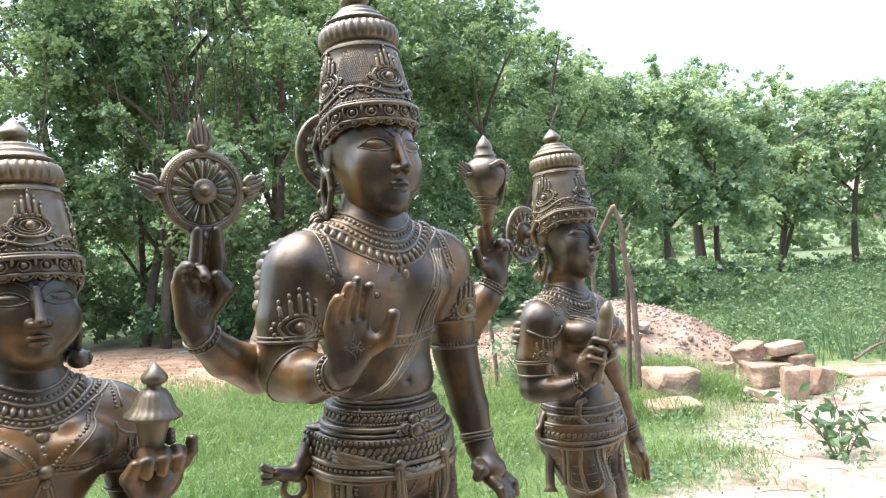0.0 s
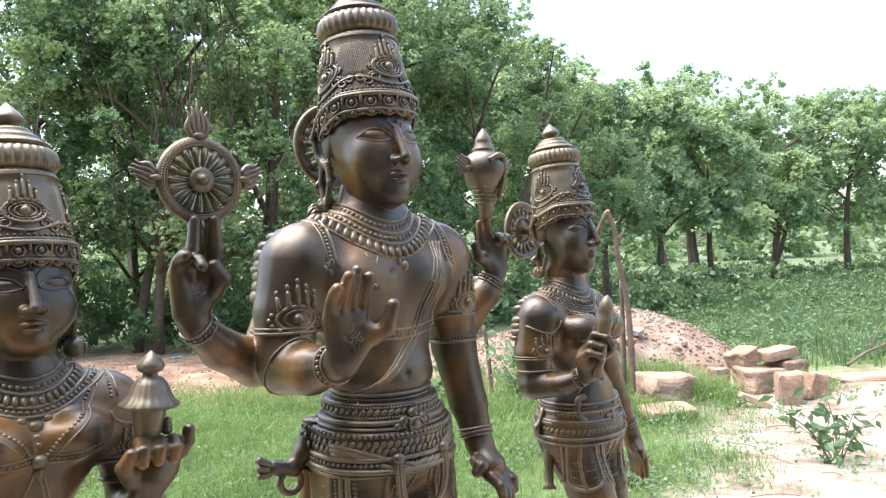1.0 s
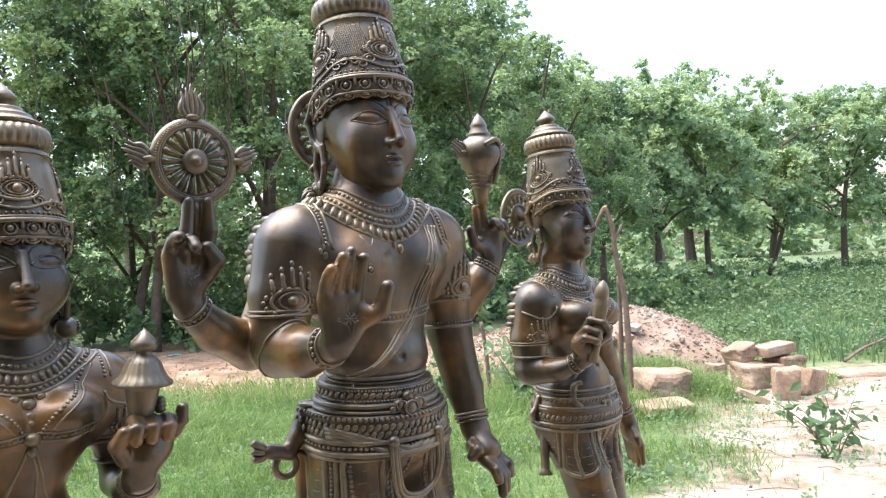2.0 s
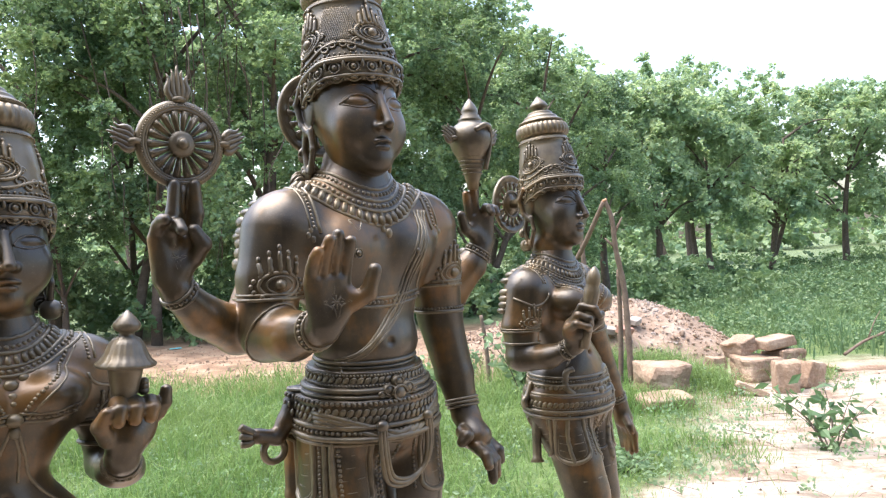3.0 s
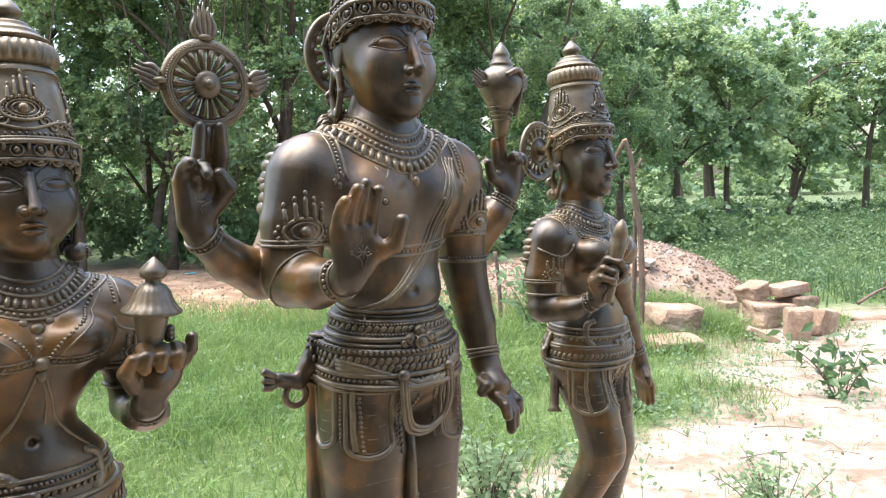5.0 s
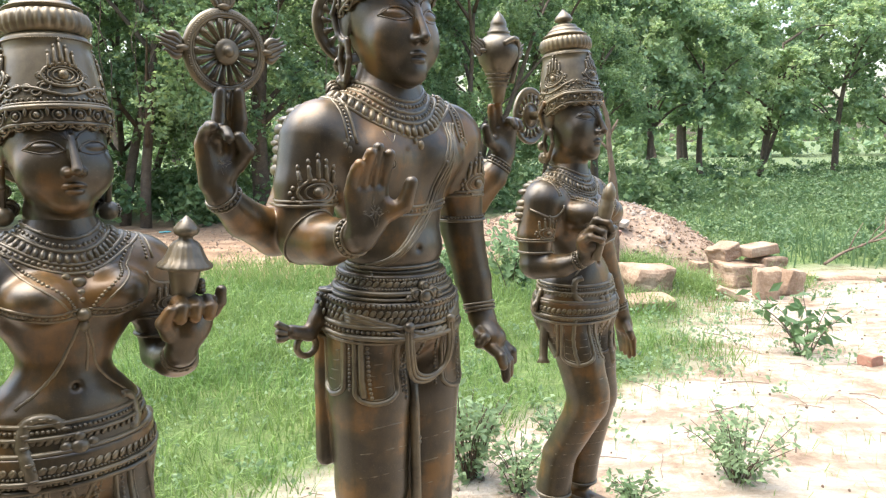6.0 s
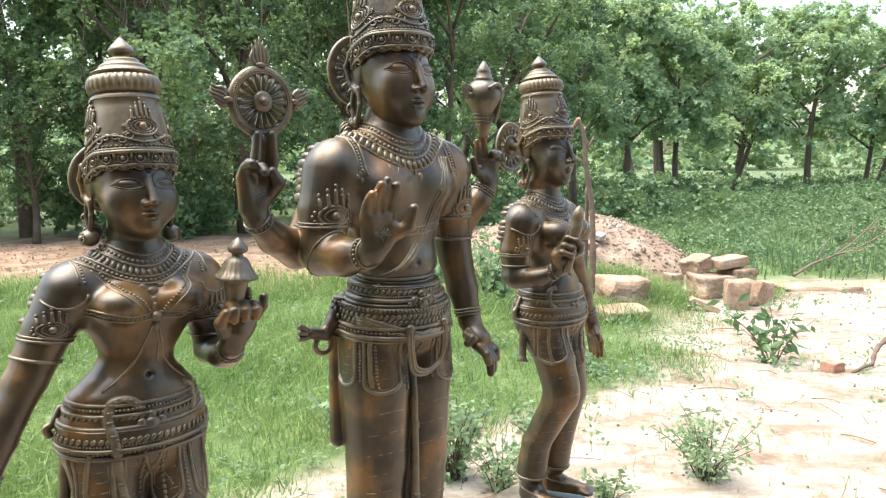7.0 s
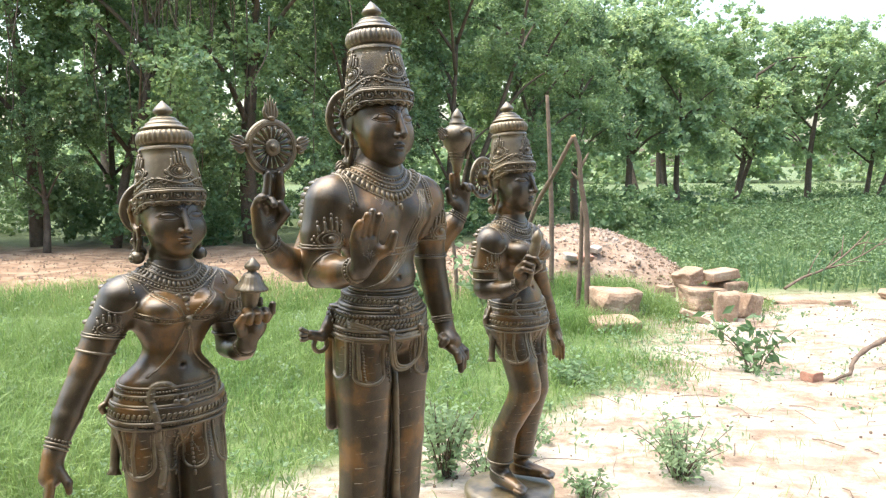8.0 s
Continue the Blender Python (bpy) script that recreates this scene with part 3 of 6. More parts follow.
def palm(c, wrist, up, front, thumb, s, curl=(), tucked=False):
    """An open palm: wrist, the way the fingers point, the way the palm faces and the thumb's side; curl bends single fingers forward."""
    w, up, front, thumb = (np.asarray(v, dtype=float) for v in (wrist, up, front, thumb))
    for a, b, r1, r2 in ((-0.01, -0.018, 0.0115, 0.0098), (-0.003, -0.006, 0.012, 0.0102), (0.004, 0.007, 0.012, 0.0102), (0.01, 0.018, 0.0115, 0.0098)):
        c.bone(w + s * (up * 0.006 + thumb * a * 0.8), w + s * (up * 0.05 + thumb * b), r1 * s, r2 * s, 0.008 * s)
    c.bone(w + s * (thumb * 0.012 + up * 0.016 + front * 0.004), w + s * (thumb * 0.024 + up * 0.032 + front * 0.008), 0.013 * s, 0.0105 * s, 0.008 * s)
    way = ((0.024, 0.03, 0.01), (0.027, 0.046, 0.024), (0.014, 0.061, 0.025)) if tucked else ((0.025, 0.026, 0.009), (0.038, 0.036, 0.017), (0.043, 0.061, 0.02))
    c.limb([w + s * (thumb * v + up * u + front * f) for v, u, f in way], np.array([0.0105, 0.0096, 0.0078]) * s, 0.003 * s)
    for i, (x, L) in enumerate(((0.0195, 0.041), (0.0065, 0.048), (-0.0065, 0.045), (-0.0195, 0.034))):
        base = w + s * (up * 0.052 + thumb * x)
        bend = curl[i] if i < len(curl) else 0.12
        pts = [base]
        ang = 0.05
        for seg in (0.45, 0.32, 0.25):
            ang += bend
            pts.append(pts[-1] + s * L * seg * (up * math.cos(ang) + front * math.sin(ang) + thumb * x * 1.5))
        c.limb(pts, np.array([0.008, 0.0076, 0.0073, 0.0066]) * s, 0.001 * s)


def bracelets(sh, c, centre, turn, rows, far=0.05):
    for dz, r, beaded in rows:
        m = Euler((radians(turn[0]), radians(turn[1]), 0)).to_matrix()
        q = np.asarray(centre) + np.array(m @ Vector((0, 0, dz)))
        line = c.ring(q, turn, 40, far)
        if len(line) > 8:
            if beaded:
                beads(sh, line, r, r * 2.2, True, 6, 4)
            else:
                tube(sh, line, r, 7, True)


def armlet(sh, c, x, z, y0, s, facing=-1):
    """Crest of tasselled pillars over a boss on the upper arm."""
    F = lambda u, w, off=0.0: c.cast([(x + u * s, y0 - 0.056, z + w * s)], (0, 1, 0), 0.11, off)
    for u in (-2, -1, 0, 1, 2):
        h = 0.026 - 0.005 * abs(u)
        pts = [F(u * 0.0105, 0.012 - 0.002 * abs(u) + t * h, 0.001) for t in np.linspace(0, 1, 5)]
        pts = [p[0] for p in pts if len(p)]
        if len(pts) > 2:
            tube(sh, pts, np.array([0.003, 0.0038, 0.003, 0.0036, 0.002])[:len(pts)] * s, 6)
            ball(sh, pts[-1] + np.array((0, 0, 0.003 * s)), (0.0034 * s, 0.0034 * s, 0.0045 * s), None, 6, 4)
    for rad, t in ((0.019, 0.0025), (0.013, 0.0016)):
        pts = [F(rad * 1.25 * math.cos(b), rad * 0.8 * math.sin(b) - 0.004, 0.0005) for b in np.linspace(0, 2 * math.pi, 21)[:-1]]
        pts = [p[0] for p in pts if len(p)]
        tube(sh, pts, t * s, 6, True)
    for b in np.linspace(0, 2 * math.pi, 17)[:-1]:
        p = F(0.0245 * 1.2 * math.cos(b), 0.0245 * 0.7 * math.sin(b) - 0.005, 0.0005)
        if len(p):
            ball(sh, p[0], 0.0034 * s, None, 7, 4)
    p = F(0, -0.004)
    if len(p):
        ball(sh, p[0], (0.008 * s, 0.007 * s, 0.007 * s), None, 10, 6)


def necklaces(sh, c, centre, s, rows):
    """Collars laid round the neck and over the chest: (rise at the front, rise at the sides, size, kind)."""
    o = np.asarray(centre, dtype=float)
    for front, side, r, kind in rows:
        b = np.linspace(0, 2 * math.pi, 90)[:-1]
        rise = np.radians(np.where(np.cos(b) > 0, front + (side - front) * np.sin(b) ** 2, side + 6 * np.cos(b) ** 2))
        way = np.stack([np.sin(b) * np.cos(rise), -np.cos(b) * np.cos(rise), np.sin(rise)], 1)
        line = c.cast(o + way * 0.14 * s, -way, 0.14 * s)
        if len(line) < 10:
            continue
        if kind == "rope":
            tube(sh, line, r * s, 7, True)
        elif kind == "bead":
            beads(sh, line, r * s, r * 2.1 * s, True, 7, 4)
        else:
            for q in resample(line, r * 2.0 * s, True):
                t = math.atan2(q[0] - o[0], -(q[1] - o[1]))
                ball(sh, q, (r * 0.85 * s, r * 1.1 * s, r * 1.9 * s), Matrix.Rotation(t, 3, "Z").to_4x4() @ pose(0, 0, 0, -35), 7, 4)


def front_line(sh, c, pts, r, y0=-0.19, per=8, beaded=False, closed=False, off=0.0, far=0.3):
    """A cord laid on the front of the form through (x, z) pairs."""
    p = spline([(x, y0, z) for x, z in pts], per)
    line = c.cast(p, (0, 1, 0), far, off)
    if len(line) > 3:
        if beaded:
            beads(sh, line, r, r * 2.1, closed, 6, 4)
        else:
            tube(sh, line, r, 7, closed)
    return line


def belts(sh, c, x, y, rows, far=0.116):
    for z, tip, r, kind in rows:
        line = c.ring((x, y, z), (tip, 0), 110, far)
        if kind == "rope":
            tube(sh, line, r, 8, True)
        elif kind == "bead":
            beads(sh, line, r, r * 2.1, True, 6, 4)
        elif kind == "leaf":
            for i, q in enumerate(resample(line, r * 2.0, True)):
                b = math.atan2(q[0] - x, -(q[1] - y))
                ball(sh, q, (r * 0.95, r * 0.42, r * 1.5), Matrix.Rotation(b, 3, "Z").to_4x4() @ pose(0, 0, 0, 0, 38), 6, 4)
        elif kind == "boss":
            for i, q in enumerate(resample(line, r * 5.0, True)):
                ball(sh, q, (r * 1.4, r * 1.4, r), None, 8, 5)


def pleats(sh, c, x, side, mid, half, top, low, r=0.0042, far=0.1):
    """Rounded cloth panel on a thigh, about its axis at x: turned mid degrees outward, half degrees to each edge, with a corded edge and folds across."""
    def on(u, w):
        t = math.radians(mid + half * u) * side
        way = np.array((math.sin(t), -math.cos(t), 0.0))
        q = c.cast([np.array((x, 0.0, w)) + way * far], -way, far)
        return q[0] if len(q) else None

    def line(pts, rad, beaded=False):
        q = [on(u, w) for u, w in pts]
        q = np.array([p for p in q if p is not None])
        if len(q) > 3:
            (beads(sh, q, rad, rad * 2.1, False, 6, 4) if beaded else tube(sh, q, rad, 7))

    def edge(k):
        t = np.linspace(0, 1, 9)
        arc = [(-k * math.cos(b), low + 0.02 - (0.02 - (1 - k) * 0.03) * math.sin(b)) for b in np.linspace(0, math.pi, 15)]
        return [(-k, top + (low + 0.02 - top) * u) for u in t] + arc[1:-1] + [(k, low + 0.02 + (top - low - 0.02) * u) for u in t]
    line(edge(1.0), r)
    line(edge(0.8), r * 0.35)
    line([(-1.32, w) for w in np.linspace(top, low + 0.012, 12)], r * 0.72, True)
    for i in range(4):
        z = top - (top - low) * (0.2 + 0.17 * i)
        line([(u, z - 0.004 * (1 - u * u)) for u in np.linspace(-0.72, 0.72, 7)], 0.001)


def finish(sh, name, at, yaw, label):
    me = sh.mesh(name, BRONZE)
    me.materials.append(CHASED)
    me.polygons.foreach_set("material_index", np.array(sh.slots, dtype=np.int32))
    ob = new(name, me)
    ob.matrix_world = pose(at[0], at[1], 0, 0, 0, yaw)
    return tagged(ob, label, "statue", "bronze statues in a row")


def tall_figure():
    sh = Shell()
    c = Clay((-0.33, -0.21, 0.765), (0.285, 0.15, 1.62), 0.0027)
    # trunk
    c.egg((0, 0.004, 1.468), (0.108, 0.066, 0.092), 0.02)
    c.egg((0, 0.004, 1.525), (0.108, 0.048, 0.042), 0.03)
    for e in (-1, 1):
        c.bone((e * 0.025, 0.01, 1.562), (e * 0.105, 0.008, 1.528), 0.03, 0.034, 0.03)
    c.bone((0, 0.006, 1.53), (0, 0.002, 1.61), 0.05, 0.043, 0.03)
    c.egg((0, 0.0, 1.385), (0.077, 0.057, 0.085), 0.03)
    c.egg((0, -0.008, 1.35), (0.072, 0.057, 0.04), 0.025)
    for e in (-1, 1):
        c.egg((e * 0.05, -0.035, 1.485), (0.05, 0.035, 0.04), 0.02)
    c.egg((0, 0.0, 1.275), (0.098, 0.076, 0.062), 0.02)
    c.egg((0, 0.0, 1.225), (0.1, 0.078, 0.06), 0.02)
    c.egg((0, -0.068, 1.358), (0.005, 0.0065, 0.0055), 0.004, cut=True)
    # legs in a wrapped cloth
    for e in (-1, 1):
        c.limb([(e * 0.046, 0, 1.24), (e * 0.047, -0.004, 1.12), (e * 0.046, -0.004, 1.0), (e * 0.047, 0.004, 0.88), (e * 0.048, 0.008, 0.845)], [0.06, 0.061, 0.054, 0.05, 0.05], 0.012)
        c.bone((e * 0.049, 0.01, 0.86), (e * 0.049, 0.01, 0.815), 0.032, 0.03, 0.004)
        c.bone((e * 0.05, 0.012, 0.805), (e * 0.062, -0.085, 0.8), 0.03, 0.017, 0.012)
        for i in range(5):
            x = e * (0.05 + 0.013 + 0.0 * i) + (i - 2) * 0.0095
            c.bone((x, -0.085, 0.8), (x, -0.105 + 0.004 * abs(i - 1), 0.797), 0.0085, 0.0065, 0.003)
    # front arms
    c.limb([(-0.122, 0.006, 1.508), (-0.14, 0.004, 1.45), (-0.149, -0.005, 1.385)], [0.05, 0.042, 0.035], 0.03)
    c.limb([(-0.149, -0.005, 1.38), (-0.145, -0.06, 1.38), (-0.136, -0.118, 1.39)], [0.036, 0.031, 0.0205], 0.01)
    c.limb([(0.122, 0.006, 1.508), (0.139, 0.01, 1.45), (0.151, 0.012, 1.375), (0.161, -0.004, 1.28), (0.164, -0.02, 1.214)], [0.05, 0.041, 0.034, 0.029, 0.021], 0.03)
    palm(c, (-0.136, -0.125, 1.392), (0.0, -0.12, 0.993), (0.1, -0.99, -0.1), (0.99, -0.1, 0.02), 1.1, (0.1, 0.06, 0.14, 0.2))
    # lowered palm, fingers spread
    w = np.array((0.163, -0.026, 1.205))
    c.bone(w, w + (-0.003, -0.02, -0.026), 0.02, 0.0215, 0.01)
    c.egg(w + (-0.002, -0.02, -0.027), (0.026, 0.02, 0.02), 0.008, (40, 0, 0))
    for i, (a, b, r) in enumerate((((-0.024, -0.018, -0.016), (-0.042, -0.036, -0.026), 0.0105), ((-0.015, -0.032, -0.038), (-0.022, -0.068, -0.062), 0.0088), ((-0.003, -0.032, -0.044), (-0.004, -0.056, -0.088), 0.0088), ((0.009, -0.028, -0.044), (0.013, -0.046, -0.086), 0.0084), ((0.02, -0.022, -0.038), (0.032, -0.036, -0.07), 0.008))):
        c.limb([w + a, w + np.array(a) * 0.45 + np.array(b) * 0.55 + (0, -0.008, 0.004), w + b], [r * 1.15, r, r * 0.82], 0.003)
    # rear arms
    c.limb([(-0.12, 0.045, 1.46), (-0.152, 0.05, 1.392), (-0.168, 0.045, 1.384), (-0.225, 0.02, 1.41), (-0.266, 0.0, 1.444)], [0.034, 0.031, 0.031, 0.026, 0.0195], 0.012)
    c.limb([(0.12, 0.04, 1.46), (0.17, 0.045, 1.405), (0.19, 0.035, 1.41), (0.226, 0.018, 1.45), (0.243, 0.012, 1.478)], [0.036, 0.033, 0.031, 0.0235, 0.018], 0.012)
    palm(c, (-0.274, -0.001, 1.452), (0.1, 0.03, 0.995), (0.12, -0.99, 0.0), (0.99, 0.1, -0.08), 1.05, (0.03, 0.03, 0.75, 0.5), True)
    c.limb([(-0.27, -0.004, 1.5), (-0.269, -0.01, 1.535), (-0.265, -0.01, 1.57)], [0.0094, 0.0086, 0.0074], 0.003)
    c.limb([(-0.245, -0.004, 1.498), (-0.2395, -0.01, 1.535), (-0.2405, -0.01, 1.57)], [0.0094, 0.0086, 0.0074], 0.003)
    palm(c, (0.248, 0.01, 1.482), (-0.17, -0.05, 0.98), (-0.3, -0.95, -0.05), (-0.95, 0.3, -0.15), 0.92, (0.0, 0.02, 0.8, 0.85))
    band(c, 0, 1.312, 0.084, 0.07, 0.013, 6)
    band(c, 0, 1.265, 0.104, 0.082, 0.02, 7)
    band(c, 0, 1.232, 0.107, 0.085, 0.006, 7)
    # tail of the waist sash at the hips
    c.limb([(-0.095, 0.03, 1.285), (-0.11, 0.03, 1.245), (-0.126, 0.03, 1.222), (-0.155, 0.03, 1.23)], [0.012, 0.013, 0.011, 0.012], 0.006)
    c.limb([(0.1, 0.03, 1.26), (0.118, 0.03, 1.22), (0.126, 0.03, 1.195)], [0.012, 0.012, 0.009], 0.006)
    c.limb([(-0.094, 0.045, 1.25), (-0.097, 0.045, 1.13), (-0.098, 0.04, 1.035)], [0.013, 0.011, 0.014], 0.006)
    v, q = c.skin()
    sh.slot = 0
    sh.add(v, q)
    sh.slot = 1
    head(sh, 1.682, 1.0)
    crown(sh, 1.706, 1.0)
    halo(sh, 1.688, 1.0, 0.1)
    # curled sash loop
    tube(sh, [(-0.131 - 0.016 * math.sin(t), 0.03, 1.204 + 0.016 * math.cos(t)) for t in np.linspace(0, 5.6, 16)], 0.0052, 7)
    for k in (-1, 0, 1):
        tube(sh, spline([(-0.153, 0.03, 1.23), (-0.167, 0.028, 1.231 + k * 0.009), (-0.178, 0.03, 1.235 + k * 0.013)], 5), 0.006, 6)
    # collars, sacred thread, chest marks
    necklaces(sh, c, (0, 0.0, 1.5), 1.0, [(54, 60, 0.0028, "rope"), (49, 56, 0.0032, "bead"), (43, 52, 0.003, "rope"), (37, 47, 0.0036, "bead"), (31, 43, 0.003, "rope"), (21.5, 37, 0.0056, "petal"), (13, 32, 0.0028, "rope")])
    front_line(sh, c, [(0.0, 1.535), (0.0, 1.505)], 0.0035)
    ball(sh, (0.0, -0.073, 1.503), (0.005, 0.004, 0.007))
    for dx, r in ((0.0, 0.0036), (0.007, 0.0026), (-0.007, 0.0026), (0.0125, 0.0022)):
        front_line(sh, c, [(0.077 + dx, 1.535), (0.062 + dx, 1.50), (0.045 + dx, 1.463), (0.03 + dx, 1.425), (0.004 + dx, 1.388), (-0.036 + dx * 0.6, 1.35), (-0.066, 1.33 - dx)], r)
    front_line(sh, c, [(0.07, 1.52), (0.062, 1.47), (0.066, 1.42), (0.06, 1.38), (0.064, 1.335)], 0.0022)
    for dz, r, b in ((0.0, 0.0024, False), (0.006, 0.003, True), (0.012, 0.0024, False)):
        front_line(sh, c, [(-0.075, 1.41 + dz), (-0.03, 1.406 + dz), (0.0, 1.405 + dz), (0.035, 1.408 + dz), (0.075, 1.412 + dz)], r, beaded=b)
    for x in (-0.048, 0.05):
        q = c.cast([(x, -0.19, 1.478)], (0, 1, 0))[0]
        ball(sh, q, 0.0045)
        tube(sh, [q + 0.0065 * np.array((math.cos(b), -0.1, math.sin(b))) for b in np.linspace(0, 2 * math.pi, 13)[:-1]], 0.001, 5, True)
    front_line(sh, c, [(-0.052, 1.522), (-0.034, 1.522), (-0.043, 1.507), (-0.052, 1.522)], 0.0012, per=3)
    # shoulder ornaments
    for e in (-1, 1):
        for k, r, bd in ((0.0, 0.0026, False), (0.007, 0.0026, True), (0.013, 0.0018, False)):
            p = [(e * (0.092 + k), y, 1.62) for y in np.linspace(0.05, -0.055, 26)]
            line = c.cast(p, (0, 0, -1), 0.16)
            (beads(sh, line, r, r * 2.1) if bd else tube(sh, line, r, 6))
        q = c.cast([(e * 0.1, -0.19, 1.498)], (0, 1, 0))
        if len(q):
            q = q[0]
            for dx, dz, r in ((0, 0, 0.0065), (-0.008, 0.006, 0.004), (0.008, 0.006, 0.004), (0, -0.009, 0.0045), (0, -0.016, 0.003), (-0.004, 0.012, 0.004), (0.004, 0.012, 0.004)):
                ball(sh, q + (dx, 0.002, dz), (r, r * 0.6, r * 1.2))
        # epaulette behind the shoulder
        for i in range(9):
            t = i / 8
            q = c.cast([(e * (0.075 + 0.1 * t), 0.035, 1.64)], (0, 0, -1), 0.2)
            if len(q):
                ball(sh, q[0], (0.009, 0.015, 0.006), None, 8, 5)
                ball(sh, q[0] + (0, -0.009, 0.003), (0.0045, 0.0045, 0.004), None, 7, 4)
        for i in range(5):
            q = c.cast([(e * 0.22, 0.03, 1.525 - 0.0135 * i)], (-e, 0, 0), 0.12)
            if len(q):
                ball(sh, q[0], (0.005, 0.014, 0.0085), None, 8, 5)
    # arms
    armlet(sh, c, -0.146, 1.447, 0.0, 1.05)
    armlet(sh, c, 0.147, 1.447, 0.0, 1.0)
    for x, y in ((-0.148, 0.0), (0.15, 0.012)):
        bracelets(sh, c, (x, y, 1.425), (0, 0), ((0.0, 0.0026, False), (0.006, 0.002, False)), 0.06)
    bracelets(sh, c, (0.152, 0.012, 1.385), (0, 0), ((0.0, 0.003, False), (0.005, 0.0024, True)), 0.06)
    bracelets(sh, c, (-0.139, -0.105, 1.388), (-100, 0), ((-0.005, 0.002, False), (0.0, 0.003, True), (0.005, 0.002, False)), 0.045)
    bracelets(sh, c, (0.163, -0.016, 1.23), (-15, 0), ((-0.006, 0.0025, False), (0.0, 0.003, False), (0.006, 0.0025, False)), 0.045)
    bracelets(sh, c, (-0.262, 0.003, 1.44), (20, -42), ((-0.005, 0.002, False), (0.0, 0.003, True), (0.005, 0.002, False)), 0.045)
    bracelets(sh, c, (0.238, 0.014, 1.47), (14, 30), ((-0.005, 0.002, False), (0.0, 0.003, True), (0.005, 0.002, False)), 0.045)
    tube(sh, c.ring((-0.15, -0.02, 1.385), (-60, 0), 40, 0.06), 0.0016, 6, True)
    # palm mark
    for x0, z0, y1, r in ((-0.132, 1.422, -0.2, 1.0), (-0.268, 1.483, -0.08, 0.8)):
        for k in (1.0, 0.8):
            star = [(x0 + k * r * (0.017 if i % 2 == 0 and i % 4 else 0.024 if i % 2 == 0 else 0.0085) * math.cos(i * math.pi / 4 + math.pi / 2), z0 + k * r * (0.017 if i % 2 == 0 and i % 4 else 0.024 if i % 2 == 0 else 0.0085) * math.sin(i * math.pi / 4 + math.pi / 2)) for i in range(9)]
            front_line(sh, c, star, 0.0009 * r, y1, 3, far=0.12)
        for i in range(4):
            front_line(sh, c, [(x0 + r * t * math.cos(i * math.pi / 4), z0 + r * t * math.sin(i * math.pi / 4)) for t in (-0.008, -0.003, 0.003, 0.008)], 0.0012 * r, y1, 3, far=0.12)
    # girdle
    belts(sh, c, 0, 0, [(1.336, 6, 0.0038, "rope"), (1.328, 6, 0.003, "rope"), (1.311, 6, 0.0048, "leaf"), (1.319, 6, 0.0022, "bead"), (1.304, 6, 0.0022, "bead"), (1.297, 6, 0.0044, "rope"), (1.289, 7, 0.0032, "rope"), (1.281, 7, 0.0034, "bead"),
                        (1.268, 7, 0.005, "leaf"), (1.257, 7, 0.005, "leaf"), (1.246, 7, 0.0044, "rope"), (1.238, 7, 0.0034, "bead"), (1.229, 7, 0.0048, "rope"), (1.221, 7, 0.0036, "rope")])
    q = c.cast([(0, -0.19, 1.283)], (0, 1, 0))[0]
    for dx, dz, r in ((0, 0, 0.014), (-0.016, 0.006, 0.009), (0.016, 0.006, 0.009), (0, 0.017, 0.009), (-0.012, -0.012, 0.008), (0.012, -0.012, 0.008), (0.0, -0.02, 0.007), (-0.026, 0.0, 0.006), (0.026, 0.0, 0.006)):
        ball(sh, q + (dx, 0, dz), (r, r * 0.75, r), None, 10, 6)
        tube(sh, [q + (dx + r * 0.8 * math.cos(b), -r * 0.55, dz + r * 0.8 * math.sin(b)) for b in np.linspace(0, 5, 10)], r * 0.16, 5)
    # sashes swung across the hips and the central fall
    for dz in (0.0, 0.006, 0.012):
        front_line(sh, c, [(-0.1, 1.25 + dz), (-0.06, 1.232 + dz), (-0.02, 1.215 + dz), (0.0, 1.212 + dz), (0.03, 1.225 + dz), (0.065, 1.24 + dz), (0.1, 1.262 + dz)], 0.005)
    loop = spline([(0.045, -0.08, 1.24), (0.047, -0.079, 1.2), (0.036, -0.08, 1.168), (0.008, -0.08, 1.15), (-0.022, -0.082, 1.158), (-0.031, -0.083, 1.19), (-0.034, -0.084, 1.238)], 7)
    for d in (-0.0042, 0.0, 0.0042):
        tube(sh, loop + (d, -0.001 * (d == 0), d), 0.0032, 8)
    ball(sh, (-0.034, -0.084, 1.238), (0.01, 0.007, 0.009), None, 10, 6)
    ball(sh, (0.045, -0.08, 1.24), (0.009, 0.007, 0.008), None, 10, 6)
    for e in (-1, 1):
        pleats(sh, c, e * 0.05, e, 21, 29, 1.222, 1.12, 0.0042, 0.076)
        pleats(sh, c, e * 0.05, e, 92, 26, 1.222, 1.13, 0.0042, 0.072)
        front_line(sh, c, [(e * 0.012 - 0.012, 1.22), (e * 0.012 - 0.013, 1.16), (e * 0.012 - 0.012, 1.12)], 0.004, beaded=True)
        front_line(sh, c, [(e * 0.088, 1.22), (e * 0.089, 1.16), (e * 0.088, 1.13)], 0.0048)
        front_line(sh, c, [(e * 0.082, 1.22), (e * 0.081, 1.16), (e * 0.08, 1.13)], 0.0034, beaded=True)
        for i in range(7):
            z = 1.09 - 0.032 * i
            front_line(sh, c, [(e * 0.05 - 0.04, z - 0.004), (e * 0.05, z), (e * 0.05 + 0.04, z - 0.006)], 0.0011, per=5)
        tube(sh, c.ring((e * 0.049, 0.008, 0.838), (8, 0), 40, 0.045), 0.0038, 7, True)
        bracelets(sh, c, (e * 0.049, 0.008, 0.826), (6, 0), ((0.0, 0.003, True),), 0.05)
